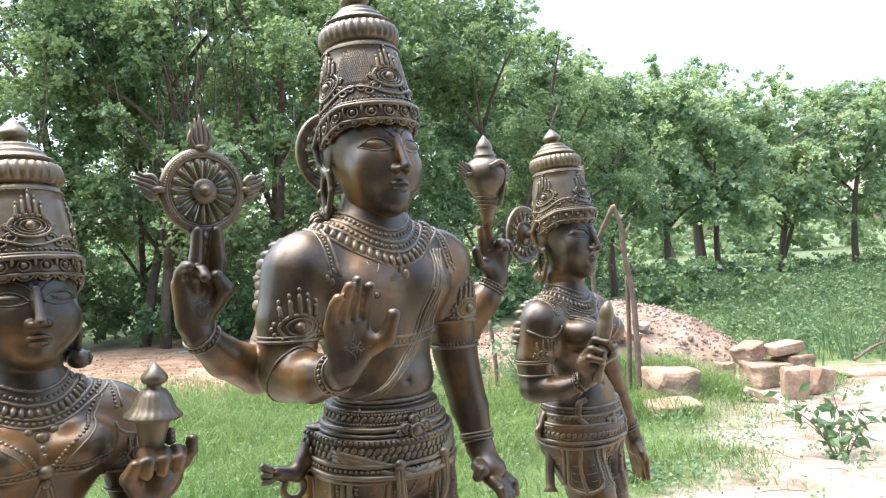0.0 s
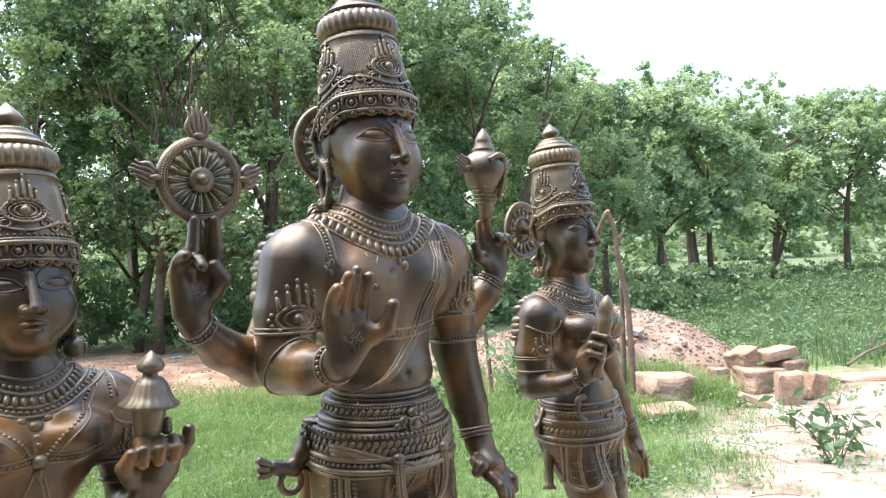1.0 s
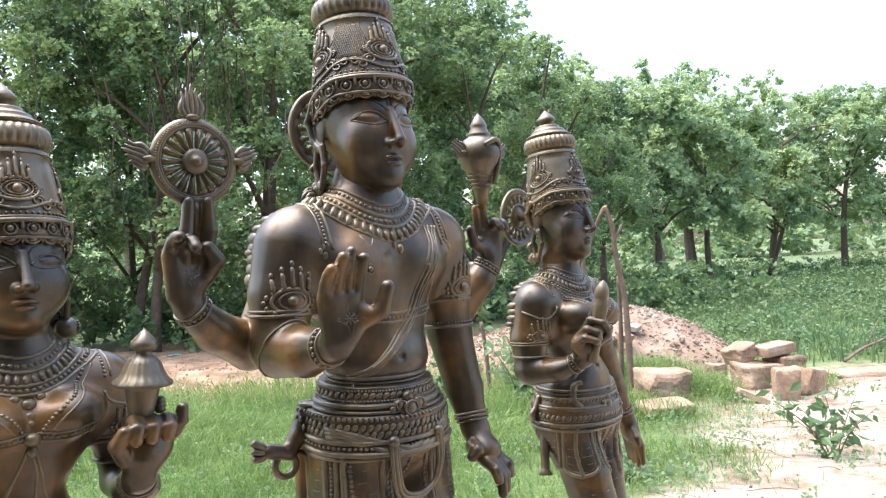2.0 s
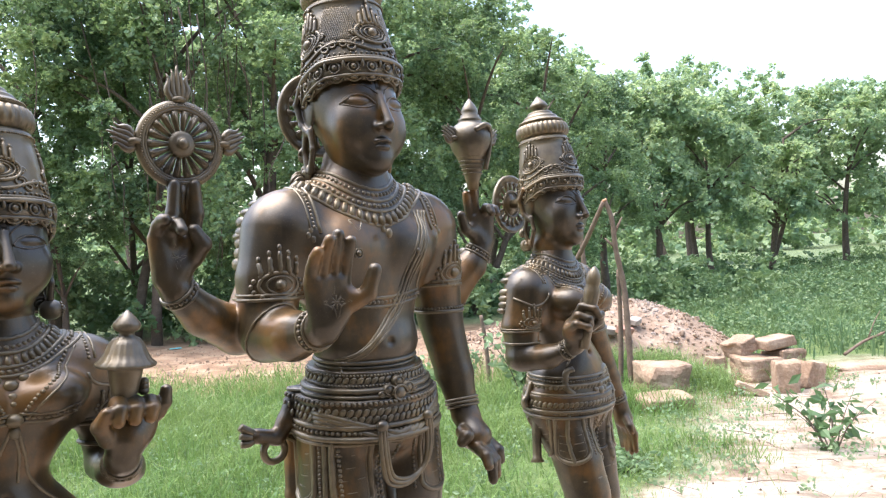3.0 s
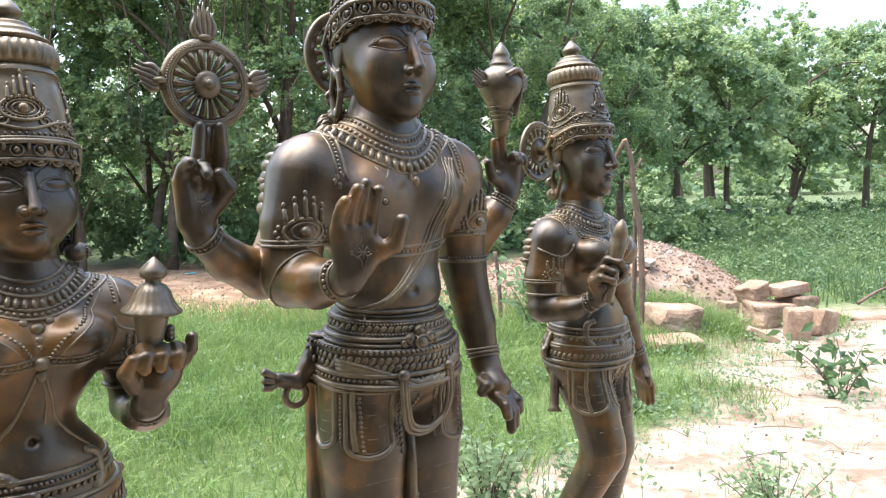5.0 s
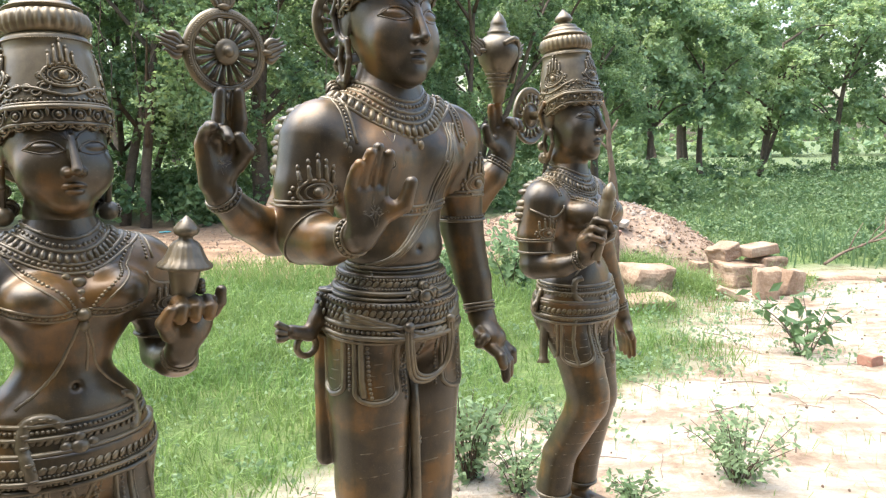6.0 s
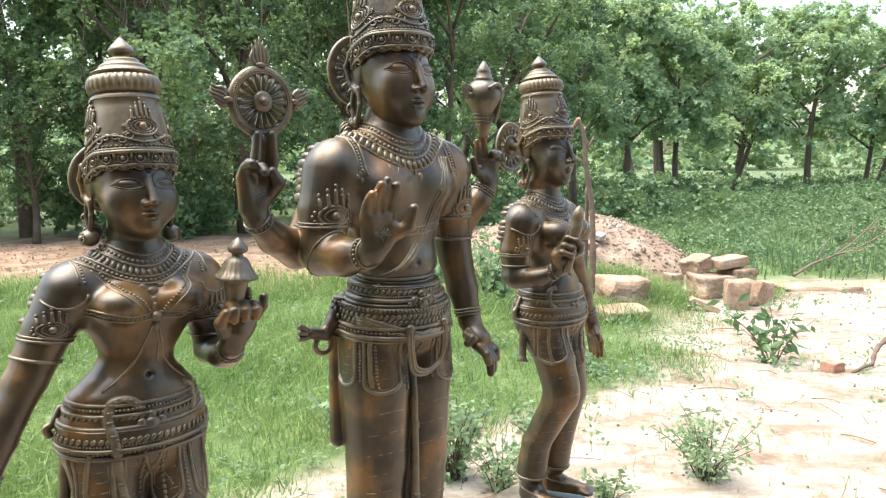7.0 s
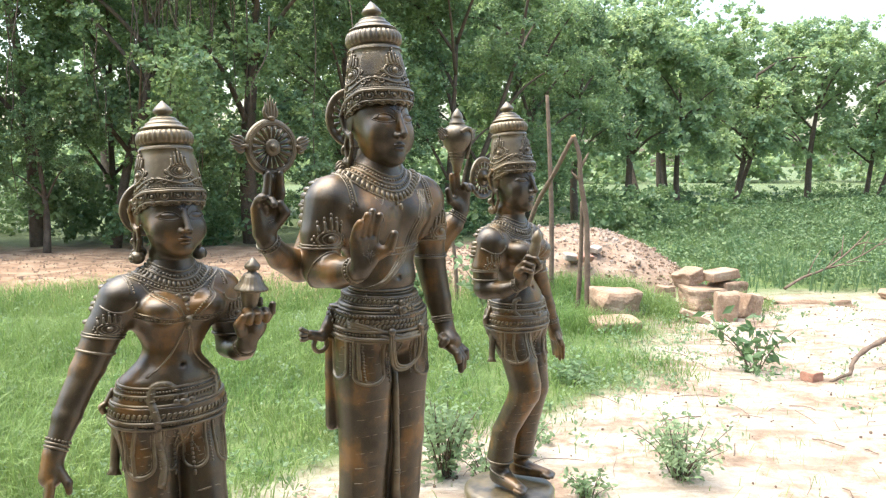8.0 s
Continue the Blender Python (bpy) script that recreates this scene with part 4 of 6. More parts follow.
    tube(sh, [(-0.004, -0.05, 1.16), (-0.003, -0.055, 1.1), (0.0, -0.053, 1.0), (0.001, -0.049, 0.9), (0.001, -0.047, 0.865)], [0.008, 0.0075, 0.0075, 0.009, 0.014], 8)
    for z in (1.06, 1.054, 0.94, 0.934):
        ball(sh, (0.0, -0.056, z), (0.008, 0.006, 0.004))
    # discus in the raised rear palm
    m = Matrix.Translation((-0.252, 0.0, 1.619)) @ pose(0, 0, 0, 90, 0, -3) @ Matrix.Scale(0.83, 4)
    a = np.linspace(0, 2 * math.pi, 61)[:-1]
    S3 = lambda r, b, w: m @ Vector((r * math.cos(b), r * math.sin(b), w))
    for r, w, t in ((0.0575, 0, 0.0062), (0.0555, 0.0055, 0.0026), (0.0515, 0.006, 0.0018), (0.0475, 0.003, 0.0018)):
        tube(sh, [S3(r, b, w) for b in a], t, 8, True)
    beads(sh, [S3(0.058, b, 0.0068) for b in a], 0.0016, 0.0033, True, 6, 4)
    for b in np.linspace(0, 2 * math.pi, 19)[:-1]:
        tube(sh, [S3(r, b, 0.002) for r in (0.012, 0.024, 0.036, 0.0485)], [0.002, 0.0032, 0.0046, 0.0058], 7)
        tube(sh, [S3(r, b, w) for r, w in ((0.018, 0.007), (0.03, 0.0085), (0.044, 0.0105))], [0.0008, 0.0012, 0.0017], 5)
    lathe(sh, [(0.002, -0.008), (0.0195, -0.006), (0.0195, 0.006), (0.018, 0.011), (0.013, 0.0125), (0.0075, 0.012), (0.0085, 0.015), (0.006, 0.019), (0.001, 0.021)], 60, m, 24, 0.12, (0.003, 0.0125))
    for b in (90, 178, 2):
        r = np.array(m.to_3x3().normalized() @ Vector((math.cos(radians(b)), math.sin(radians(b)), 0)))
        t = np.array(m.to_3x3().normalized() @ Vector((-math.sin(radians(b)), math.cos(radians(b)), 0)))
        flame(sh, np.array(m.translation) + r * 0.054, r * 0.95 + np.array((0, 0, 0.35)), t, 0.95)
    for i in range(-2, 3):
        tube(sh, [(-0.252 + i * 0.0035 * (1 + 1.3 * t), -0.002, 1.525 + 0.045 * t) for t in np.linspace(0, 1, 5)], [0.0035, 0.0035, 0.004, 0.0045, 0.005], 6)
    # conch in the other rear palm
    m = Matrix.Translation((0.222, 0.0, 1.575))
    lathe(sh, [(0.008, -0.005), (0.0115, 0.01), (0.0145, 0.022), (0.0175, 0.034), (0.0235, 0.046), (0.0305, 0.058), (0.0345, 0.07), (0.0345, 0.08), (0.031, 0.09), (0.025, 0.097), (0.0175, 0.102), (0.0185, 0.104), (0.0185, 0.107),
               (0.015, 0.109), (0.0155, 0.112), (0.0125, 0.114), (0.0135, 0.118), (0.0125, 0.122), (0.008, 0.13), (0.001, 0.139)], 40, m)
    for k in range(5):
        z = 1.595 + 0.0065 * k
        tube(sh, [(0.222 + (0.0155 + 0.0018 * k) * math.cos(b), (0.0155 + 0.0018 * k) * math.sin(b), z) for b in np.linspace(0, 2 * math.pi, 25)[:-1]], 0.0012, 5, True)
    tube(sh, spline([(0.205, -0.03, 1.66), (0.222, -0.036, 1.668), (0.236, -0.03, 1.66), (0.236, -0.026, 1.63), (0.23, -0.022, 1.6)], 6), 0.0042, 7)
    for e in (-1, 1):
        flame(sh, (0.222 + e * 0.036, 0.0, 1.65), (e * 0.8, 0, 0.6), (-0.55 * e, 0, 0.8), 0.85)
    for q in sh.v:
        q[:, 2] = np.interp(q[:, 2], [0.7, 1.0, 1.12, 1.222, 1.34, 2.0], [0.7, 1.008, 1.144, 1.238, 1.34, 2.0])
    # stepped round footing
    lathe(sh, [(0.15, 0.74), (0.152, 0.745), (0.152, 0.765), (0.146, 0.772), (0.14, 0.776), (0.002, 0.778)], 56)
    return finish(sh, "bronze_statue", (-0.10, 1.18), 38, "tall four-armed dark brown bronze statue holding a wheel and conch")


def consort(name, at, yaw, base, e, sway, label):
    """Slimmer two-armed figure, one metre high; e is the side of the raised palm (1: figure's left), sway the hips' shift."""
    sh = Shell()
    B = base - 0.74
    c = Clay((-0.245, -0.17, 0.735), (0.245, 0.13, 1.52), 0.0026)
    h = sway
    c.egg((0, 0.0, 1.365), (0.078, 0.05, 0.07), 0.02)
    c.egg((0, 0.003, 1.405), (0.078, 0.036, 0.032), 0.025)
    for k in (-1, 1):
        c.bone((k * 0.02, 0.008, 1.435), (k * 0.075, 0.005, 1.41), 0.023, 0.027, 0.025)
    c.bone((0, 0.004, 1.41), (0, 0.0, 1.475), 0.04, 0.032, 0.025)
    for k in (-1, 1):
        c.egg((k * 0.038, -0.04 if e > 0 else -0.05, 1.374), (0.035, 0.036, 0.032), 0.011)
    c.bone((0, 0.0, 1.34), (h * 0.6, -0.004, 1.275), 0.052, 0.045, 0.03)
    c.egg((h * 0.8, -0.004, 1.245), (0.062, 0.048, 0.035), 0.025)
    c.egg((h * 0.95, 0.0, 1.225), (0.08, 0.057, 0.028), 0.025)
    c.egg((h, 0.0, 1.185), (0.093, 0.065, 0.055), 0.02)
    c.egg((h, 0.0, 1.145), (0.095, 0.066, 0.05), 0.02)
    band(c, h, 1.205, 0.083, 0.062, 0.011, 4)
    band(c, h, 1.171, 0.098, 0.071, 0.017, 5)
    q = c.cast([(h * 0.7, -0.16, 1.263)], (0, 1, 0))
    c.egg(q[0], (0.004, 0.007, 0.005), 0.004, cut=True)
    # standing and relaxed legs
    s1, s2 = e, -e
    c.limb([(h + s1 * 0.043, 0.0, 1.15), (h * 0.8 + s1 * 0.033, -0.055, 1.02), (h * 0.5 + s1 * 0.03, 0.004, 0.9), (h * 0.3 + s1 * 0.032, 0.012, 0.83)], [0.05, 0.0365, 0.031, 0.033], 0.012)
    c.limb([(h + s2 * 0.043, 0.0, 1.15), (h * 0.9 + s2 * 0.042, -0.028, 1.01), (h * 0.4 + s2 * 0.05, -0.005, 0.89), (h * 0.3 + s2 * 0.052, 0.004, 0.83)], [0.05, 0.037, 0.032, 0.033], 0.012)
    for k, x in ((s1, h * 0.3 + s1 * 0.032), (s2, h * 0.3 + s2 * 0.052)):
        c.bone((x, 0.012, 0.83), (x, 0.012, 0.785), 0.024, 0.023, 0.004)
        c.bone((x, 0.014, 0.775), (x + k * 0.02, -0.06, 0.766), 0.024, 0.014, 0.012)
        for i in range(5):
            t = x + k * 0.021 + (i - 2) * 0.0078
            c.bone((t, -0.06, 0.765), (t + k * 0.002, -0.08 + 0.003 * abs(i - 1), 0.762), 0.007, 0.0055, 0.0025)
    # arm with the raised palm
    c.limb([(e * 0.086, 0.004, 1.395), (e * 0.101, 0.006, 1.335), (e * 0.107, 0.0, 1.274)], [0.037, 0.031, 0.027], 0.022)
    c.limb([(e * 0.107, 0.0, 1.268), (e * 0.1, -0.045, 1.272), (e * 0.089, -0.086, 1.29)], [0.028, 0.024, 0.016], 0.008)
    w = np.array((e * 0.088, -0.092, 1.298))
    c.bone(w, w + (e * 0.004, -0.004, 0.02), 0.0165, 0.02, 0.008)
    c.egg(w + (e * 0.006, -0.004, 0.032), (0.0285, 0.0165, 0.026), 0.01)
    P = lambda *pts: [w + np.array(p) * (e, 1, 1) for p in pts]
    if e > 0:
        for i in range(3):
            x = -0.008 + 0.0155 * i
            c.limb(P((x, -0.006, 0.05), (x + 0.001, -0.016, 0.066 - 0.002 * i), (x - 0.002, -0.03, 0.06 - 0.002 * i), (x - 0.005, -0.033, 0.044)), [0.0088, 0.0084, 0.008, 0.0066], 0.0015)
        c.limb(P((0.034, -0.006, 0.042), (0.039, -0.014, 0.056), (0.041, -0.016, 0.074)), [0.0084, 0.0076, 0.006], 0.002)
        c.limb(P((-0.016, -0.01, 0.022), (-0.027, -0.022, 0.04), (-0.022, -0.03, 0.058)), [0.0095, 0.0085, 0.0066], 0.002)
    else:
        c.limb(P((0.006, -0.004, 0.05), (0.008, -0.02, 0.074), (0.002, -0.038, 0.07), (-0.006, -0.042, 0.056)), [0.0088, 0.008, 0.0072, 0.0058], 0.002)
        c.limb(P((-0.008, -0.006, 0.05), (-0.01, -0.014, 0.08), (-0.01, -0.024, 0.098), (-0.008, -0.034, 0.098)), [0.0088, 0.008, 0.0072, 0.0056], 0.002)
        c.limb(P((0.02, -0.004, 0.044), (0.024, -0.022, 0.06), (0.016, -0.036, 0.054), (0.008, -0.034, 0.042)), [0.0086, 0.0078, 0.007, 0.0056], 0.002)
        c.limb(P((0.028, -0.004, 0.034), (0.034, -0.024, 0.046), (0.024, -0.038, 0.04), (0.014, -0.035, 0.03)), [0.008, 0.0072, 0.0065, 0.0052], 0.002)
        c.limb(P((-0.018, -0.01, 0.026), (-0.024, -0.03, 0.044), (-0.012, -0.042, 0.06)), [0.0092, 0.008, 0.006], 0.002)
    # hanging arm
    k = -e
    out = 1.3 if e > 0 else 0.95
    lo = 0.034
    c.limb([(k * 0.086, 0.004, 1.395), (k * (0.095 + 0.012 * out), 0.006, 1.34), (k * (0.1 + 0.034 * out), 0.004, 1.28 - lo * 0.4), (k * (0.1 + 0.062 * out), -0.006, 1.21 - lo * 0.8), (k * (0.1 + 0.078 * out), -0.014, 1.165 - lo)], [0.037, 0.031, 0.026, 0.0215, 0.016], 0.022)
    w2 = np.array((k * (0.1 + 0.082 * out), -0.016, 1.155 - lo))
    c.bone(w2, w2 + (k * 0.006, -0.004, -0.03), 0.0165, 0.018, 0.008)
    for i in range(4):
        d = (i - 1.5) * 0.009
        c.limb([w2 + (k * 0.006 + d * 0.3, -0.004 + d, -0.036), w2 + (k * 0.012 + d * 0.3, -0.008 + d * 1.2, -0.06), w2 + (k * 0.005 + d * 0.3, -0.014 + d * 1.2, -0.08 + 0.003 * abs(i - 1))], [0.0078, 0.0068, 0.005], 0.0025)
    c.limb([w2 + (-k * 0.004, -0.012, -0.02), w2 + (-k * 0.012, -0.026, -0.038), w2 + (-k * 0.012, -0.03, -0.052)], [0.008, 0.007, 0.005], 0.003)
    v, q = c.skin()
    sh.slot = 0
    sh.add(v, q)
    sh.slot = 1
    head(sh, 1.553, 0.82, e > 0)
    crown(sh, 1.569, 0.8, 0.0, False)
    halo(sh, 1.555, 0.84, 0.088)
    necklaces(sh, c, (0, 0.0, 1.39), 0.85, [(57, 62, 0.003, "rope"), (50, 57, 0.0034, "bead"), (44, 52, 0.003, "rope"), (36, 46, 0.0046, "petal"), (28, 40, 0.003, "rope"), (22, 36, 0.0034, "bead"), (16, 32, 0.0024, "rope")])
    for s in (-1, 1):
        # cords from the shoulders to the breast band, and the band itself
        front_line(sh, c, [(s * 0.062, 1.43), (s * 0.045, 1.405), (s * 0.02, 1.38), (s * 0.006, 1.352)], 0.0026, -0.16, beaded=True)
        front_line(sh, c, [(s * 0.067, 1.428), (s * 0.051, 1.402), (s * 0.026, 1.374), (s * 0.01, 1.348)], 0.0017, -0.16)
        for dz, r, bd in ((0.0, 0.0024, False), (0.0055, 0.003, True), (0.0105, 0.002, False)):
            front_line(sh, c, [(s * 0.004, 1.347 + dz), (s * 0.03, 1.345 + dz), (s * 0.05, 1.35 + dz), (s * (0.057 if s == e else 0.078), 1.352 + dz + (s != e) * 0.008)], r, -0.16, beaded=bd)
        front_line(sh, c, [(s * 0.003, 1.34), (h * 0.2 + s * 0.012, 1.31), (h * 0.5 + s * 0.022, 1.28), (h * 0.8 + s * 0.055, 1.24)], 0.0022, -0.16)
        line = c.cast([(s * (0.078 + 0.0), y, 1.5) for y in np.linspace(0.035, -0.045, 20)], (0, 0, -1), 0.14)
        beads(sh, line, 0.0024)
        line = c.cast([(s * (0.084 + 0.0), y, 1.5) for y in np.linspace(0.035, -0.045, 20)], (0, 0, -1), 0.14)
        tube(sh, line, 0.0018, 6)
        # loop on the upper arm, armlet crest, rings
        tube(sh, [p for p in c.cast([(s * (0.1 + 0.025 * math.cos(b)), -0.058, 1.395 + 0.022 * math.sin(b)) for b in np.linspace(math.pi, 2 * math.pi, 12)], (0, 1, 0), 0.2)], 0.0024, 6)
        armlet(sh, c, s * (0.106 if s == e else 0.1 + 0.012 * out), 1.345, 0.0, 0.72)
        bracelets(sh, c, (s * (0.108 if s == e else 0.1 + 0.017 * out), 0.004, 1.325), (0, -s * 10 * (s != e)), ((0.0, 0.0024, False), (0.005, 0.0018, False)), 0.05)
        bracelets(sh, c, (s * (0.11 if s == e else 0.1 + 0.027 * out), 0.004, 1.3), (0, -s * 15 * (s != e)), ((0.0, 0.0028, False),), 0.05)
        for i in range(7):
            t = i / 6
            q = c.cast([(s * (0.05 + 0.082 * t), 0.028, 1.51)], (0, 0, -1), 0.17)
            if len(q):
                ball(sh, q[0], (0.009, 0.012, 0.006), None, 8, 5)
        for i in range(3):
            q = c.cast([(s * 0.19, 0.024, 1.398 - 0.011 * i)], (-s, 0, 0), 0.12)
            if len(q):
                ball(sh, q[0], (0.006, 0.013, 0.0075), None, 8, 5)
    q = c.cast([(0, -0.16, 1.35)], (0, 1, 0))[0]
    ball(sh, q, (0.009, 0.008, 0.009), None, 10, 6)
    ball(sh, q + (0, 0.002, -0.014), (0.006, 0.006, 0.008))
    for x, z, r in ((0, 1.392, 0.008), (-0.012, 1.4, 0.005), (0.012, 1.4, 0.005), (0, 1.379, 0.005), (0, 1.37, 0.0035)):
        p = c.cast([(x, -0.16, z)], (0, 1, 0))[0]
        ball(sh, p, (r, r * 0.6, r))
    tube(sh, c.cast([(x, -0.16, z) for x, z in spline([(0, 0, 1.335), (0.004, 0, 1.31), (0.002, 0, 1.28)], 6)[:, [0, 2]]], (0, 1, 0)), 0.0018, 6)
    bracelets(sh, c, (e * 0.091, -0.078, 1.286), (66, -e * 28), ((-0.005, 0.002, False), (0.0, 0.0027, True), (0.005, 0.002, False)), 0.04)
    bracelets(sh, c, (k * (0.1 + 0.076 * out), -0.013, 1.172 - lo), (-9, -k * 20 * out), ((-0.006, 0.0024, False), (0.0, 0.0024, False), (0.006, 0.0026, True)), 0.04)
    belts(sh, c, h, 0, [(1.222, 4, 0.003, "rope"), (1.215, 4, 0.0024, "bead"), (1.207, 4, 0.003, "rope"), (1.203, 4, 0.004, "leaf"), (1.19, 5, 0.0034, "rope"), (1.172, 5, 0.0046, "leaf"), (1.165, 5, 0.002, "bead"), (1.159, 5, 0.0034, "rope"),
                        (1.155, 5, 0.0026, "bead"), (1.147, 5, 0.0034, "rope")], 0.115)
    q = c.cast([(h, -0.16, 1.186)], (0, 1, 0))[0]
    for dx, dz, r in ((0, 0, 0.011), (-0.013, 0.003, 0.007), (0.013, 0.003, 0.007), (0, 0.013, 0.007), (0, -0.013, 0.006)):
        ball(sh, q + (dx, 0, dz), (r, r * 0.7, r), None, 10, 6)
    for s in (-1, 1):
        pleats(sh, c, h + s * 0.042, s, 34, 26, 1.144, 1.062, 0.0036, 0.09)
        pleats(sh, c, h + s * 0.038, s, -20, 17, 1.144, 1.066, 0.003, 0.09)
        pleats(sh, c, h + s * 0.042, s, 95, 26, 1.144, 1.066, 0.0034, 0.07)
        front_line(sh, c, [(h + s * 0.012, 1.145), (h + s * 0.013, 1.1), (h + s * 0.012, 1.06)], 0.0036, -0.16, beaded=True)
        front_line(sh, c, [(h + s * 0.074, 1.15), (h + s * 0.078, 1.1), (h + s * 0.076, 1.06)], 0.0038, -0.16)
        # sash hooks and side folds
        if s == e:
            tube(sh, c.cast(spline([(h + s * 0.05, -0.16, 1.235), (h + s * 0.062, -0.16, 1.228), (h + s * 0.066, -0.16, 1.2), (h + s * 0.058, -0.16, 1.185)], 6), (0, 1, 0), off=-0.003), 0.0068, 8)
        tube(sh, spline([(h + s * 0.083, 0.02, 1.21), (h + s * 0.095, 0.022, 1.185), (h + s * 0.104, 0.022, 1.178), (h + s * 0.1, 0.022, 1.165)], 5), 0.006, 7)
        tube(sh, spline([(h + s * 0.082, 0.012, 1.16), (h + s * 0.088, 0.012, 1.1), (h + s * 0.092, 0.01, 1.06)], 5), [0.009] * 5 + [0.008] * 5 + [0.013], 7)
        for i in range(8):
            z = 1.045 - 0.026 * i
            x = np.interp(z, [0.83, 0.9, 1.02, 1.15], [h * 0.3, h * 0.5, h * 0.85, h]) + s * 0.038
            front_line(sh, c, [(x - 0.03, z - 0.003), (x, z), (x + 0.03, z - 0.005)], 0.001, -0.16, 5)
        x = h * 0.3 + (s1 * 0.032 if s == s1 else s2 * 0.052)
        tube(sh, c.ring((x, 0.008, 0.822), (6, 0), 40, 0.036), 0.003, 7, True)
        tube(sh, c.ring((x, 0.008, 0.79), (18, 0), 40, 0.04), 0.0028, 7, True)
    # trailing sash from the hip
    line = c.cast(spline([(h - 0.012 * e, -0.16, 1.212), (h - 0.026 * e, -0.16, 1.226), (h - 0.043 * e, -0.16, 1.222), (h - 0.05 * e, -0.16, 1.195), (h - 0.044 * e, -0.16, 1.15), (h - 0.04 * e, -0.16, 1.11), (h - 0.035 * e, -0.16, 1.075), (h - 0.042 * e, -0.16, 1.05)], 7), (0, 1, 0), off=-0.004)
    tube(sh, line, 0.0085, 10)
    for i in range(0, len(line), 3):
        ball(sh, line[i] + (0, -0.006, 0), (0.006, 0.0035, 0.0028), None, 7, 4)
    if e > 0:
        # lotus bud with a bell-shaped calyx in the raised palm
        m = Matrix.Translation((e * 0.09, -0.1, 1.371)) @ pose(0, 0, 0, 3, 3)
        lathe(sh, [(0.0105, -0.045), (0.0108, -0.02), (0.0122, 0.0), (0.0152, 0.02), (0.0165, 0.03), (0.0165, 0.034), (0.0265, 0.035), (0.0285, 0.0365), (0.0282, 0.0395), (0.0235, 0.044), (0.0195, 0.052), (0.0165, 0.061), (0.0125, 0.0675), (0.0075, 0.07),
                   (0.0072, 0.074), (0.0118, 0.0765), (0.0135, 0.081), (0.0125, 0.085), (0.008, 0.091), (0.001, 0.099)], 64, m, 20, 0.08, (0.036, 0.066))
        for i in range(3):
            ball(sh, (0.109, -0.1, 1.384 - 0.006 * i), 0.006)
    else:
        m = Matrix.Translation((e * 0.09, -0.118, 1.345)) @ pose(0, 0, 0, 6, -e * 7)
        lathe(sh, [(0.0075, -0.055), (0.0085, -0.02), (0.0092, 0.01), (0.0108, 0.032), (0.0125, 0.046), (0.0128, 0.056), (0.0105, 0.062), (0.0112, 0.066), (0.0122, 0.072), (0.0105, 0.082), (0.006, 0.09), (0.001, 0.095)], 32, m, 8, 0.05, (0.03, 0.06))
    for q in sh.v:
        q[:, 2] = np.interp(q[:, 2], [0.7, 1.0, 1.062, 1.147, 1.222, 1.263, 1.345, 1.4, 1.5, 1.56, 2.0], [0.7, 1.02, 1.128, 1.212, 1.276, 1.305, 1.378, 1.42, 1.507, 1.56, 2.0] if e > 0 else [0.735, 1.012, 1.11, 1.187, 1.252, 1.288, 1.352, 1.402, 1.5, 1.56, 2.0])
    up = 0.0 if e > 0 else 0.03
    lathe(sh, [(r, z + up) for r, z in ((0.112, 0.715), (0.114, 0.72), (0.114, 0.738), (0.108, 0.744), (0.1, 0.746), (0.002, 0.747))], 56)
    ob = finish(sh, name, at, yaw, label)
    ob.location.z = B
    return ob


def pedestal(at, top, r):
    sh = Shell()
    lathe(sh, [(r * 0.9, -0.02), (r * 0.9, 0.06), (r * 0.82, 0.075), (r * 0.8, 0.09), (r * 0.8, top - 0.06), (r * 0.84, top - 0.05), (r * 0.86, top - 0.04), (r * 0.86, top - 0.002), (0.002, top)], 40)
    ob = new("pedestal", sh.mesh("pedestal", CONCRETE))
    ob.location = (at[0], at[1], 0)
    return tagged(ob, "plain round grey concrete pedestal under a bronze statue", "pedestal", "pedestals under the statues")


tall_figure()
consort("bronze_statue", (-0.447, 0.87), 38, 0.692, 1, -0.014, "slim brown bronze statue with tall crown holding a lotus bud")
consort("bronze_statue", (0.222, 1.46), 47, 0.74, -1, 0.026, "slim brown bronze statue with tall crown and one raised palm")
pedestal((-0.10, 1.18), 0.74, 0.15)
pedestal((-0.447, 0.87), 0.667, 0.112)
pedestal((0.222, 1.46), 0.745, 0.112)


# ---- the ground ----
def ground_height(x, y):
    x, y = np.asarray(x, dtype=float), np.asarray(y, dtype=float)
    return 0.03 * np.sin(1.3 * x + 0.7 * y) * np.sin(0.9 * y - 0.4 * x) + 0.015 * np.sin(3.7 * x - 1.1 * y) + 0.012 * np.sin(5.1 * y + 2.3 * x)


def ground():
    inner = np.concatenate([np.linspace(-60, -14, 24)[:-1], np.linspace(-14, 14, 141)[:-1], np.linspace(14, 60, 24)])
    xs = np.concatenate([[-900, -400, -150], inner, [150, 400, 900]])
    ys = np.concatenate([[-300, -60, -20], np.linspace(-8, 18, 131)[:-1], np.linspace(18, 70, 30), [150, 400, 1200]])
    X, Y = np.meshgrid(xs, ys)
    Z = ground_height(X, Y) * np.exp(-(np.maximum(np.abs(Y) - 60, 0) / 60) ** 2)
    v = np.stack([X.ravel(), Y.ravel(), Z.ravel()], 1)
    ob = new("ground", mesh_of("ground", v, np.array(grid_faces(len(ys), len(xs), False)), GROUND))
    tagged(ob, "uneven pale sand, red earth and green turf", "ground", "", "structure")


ground()


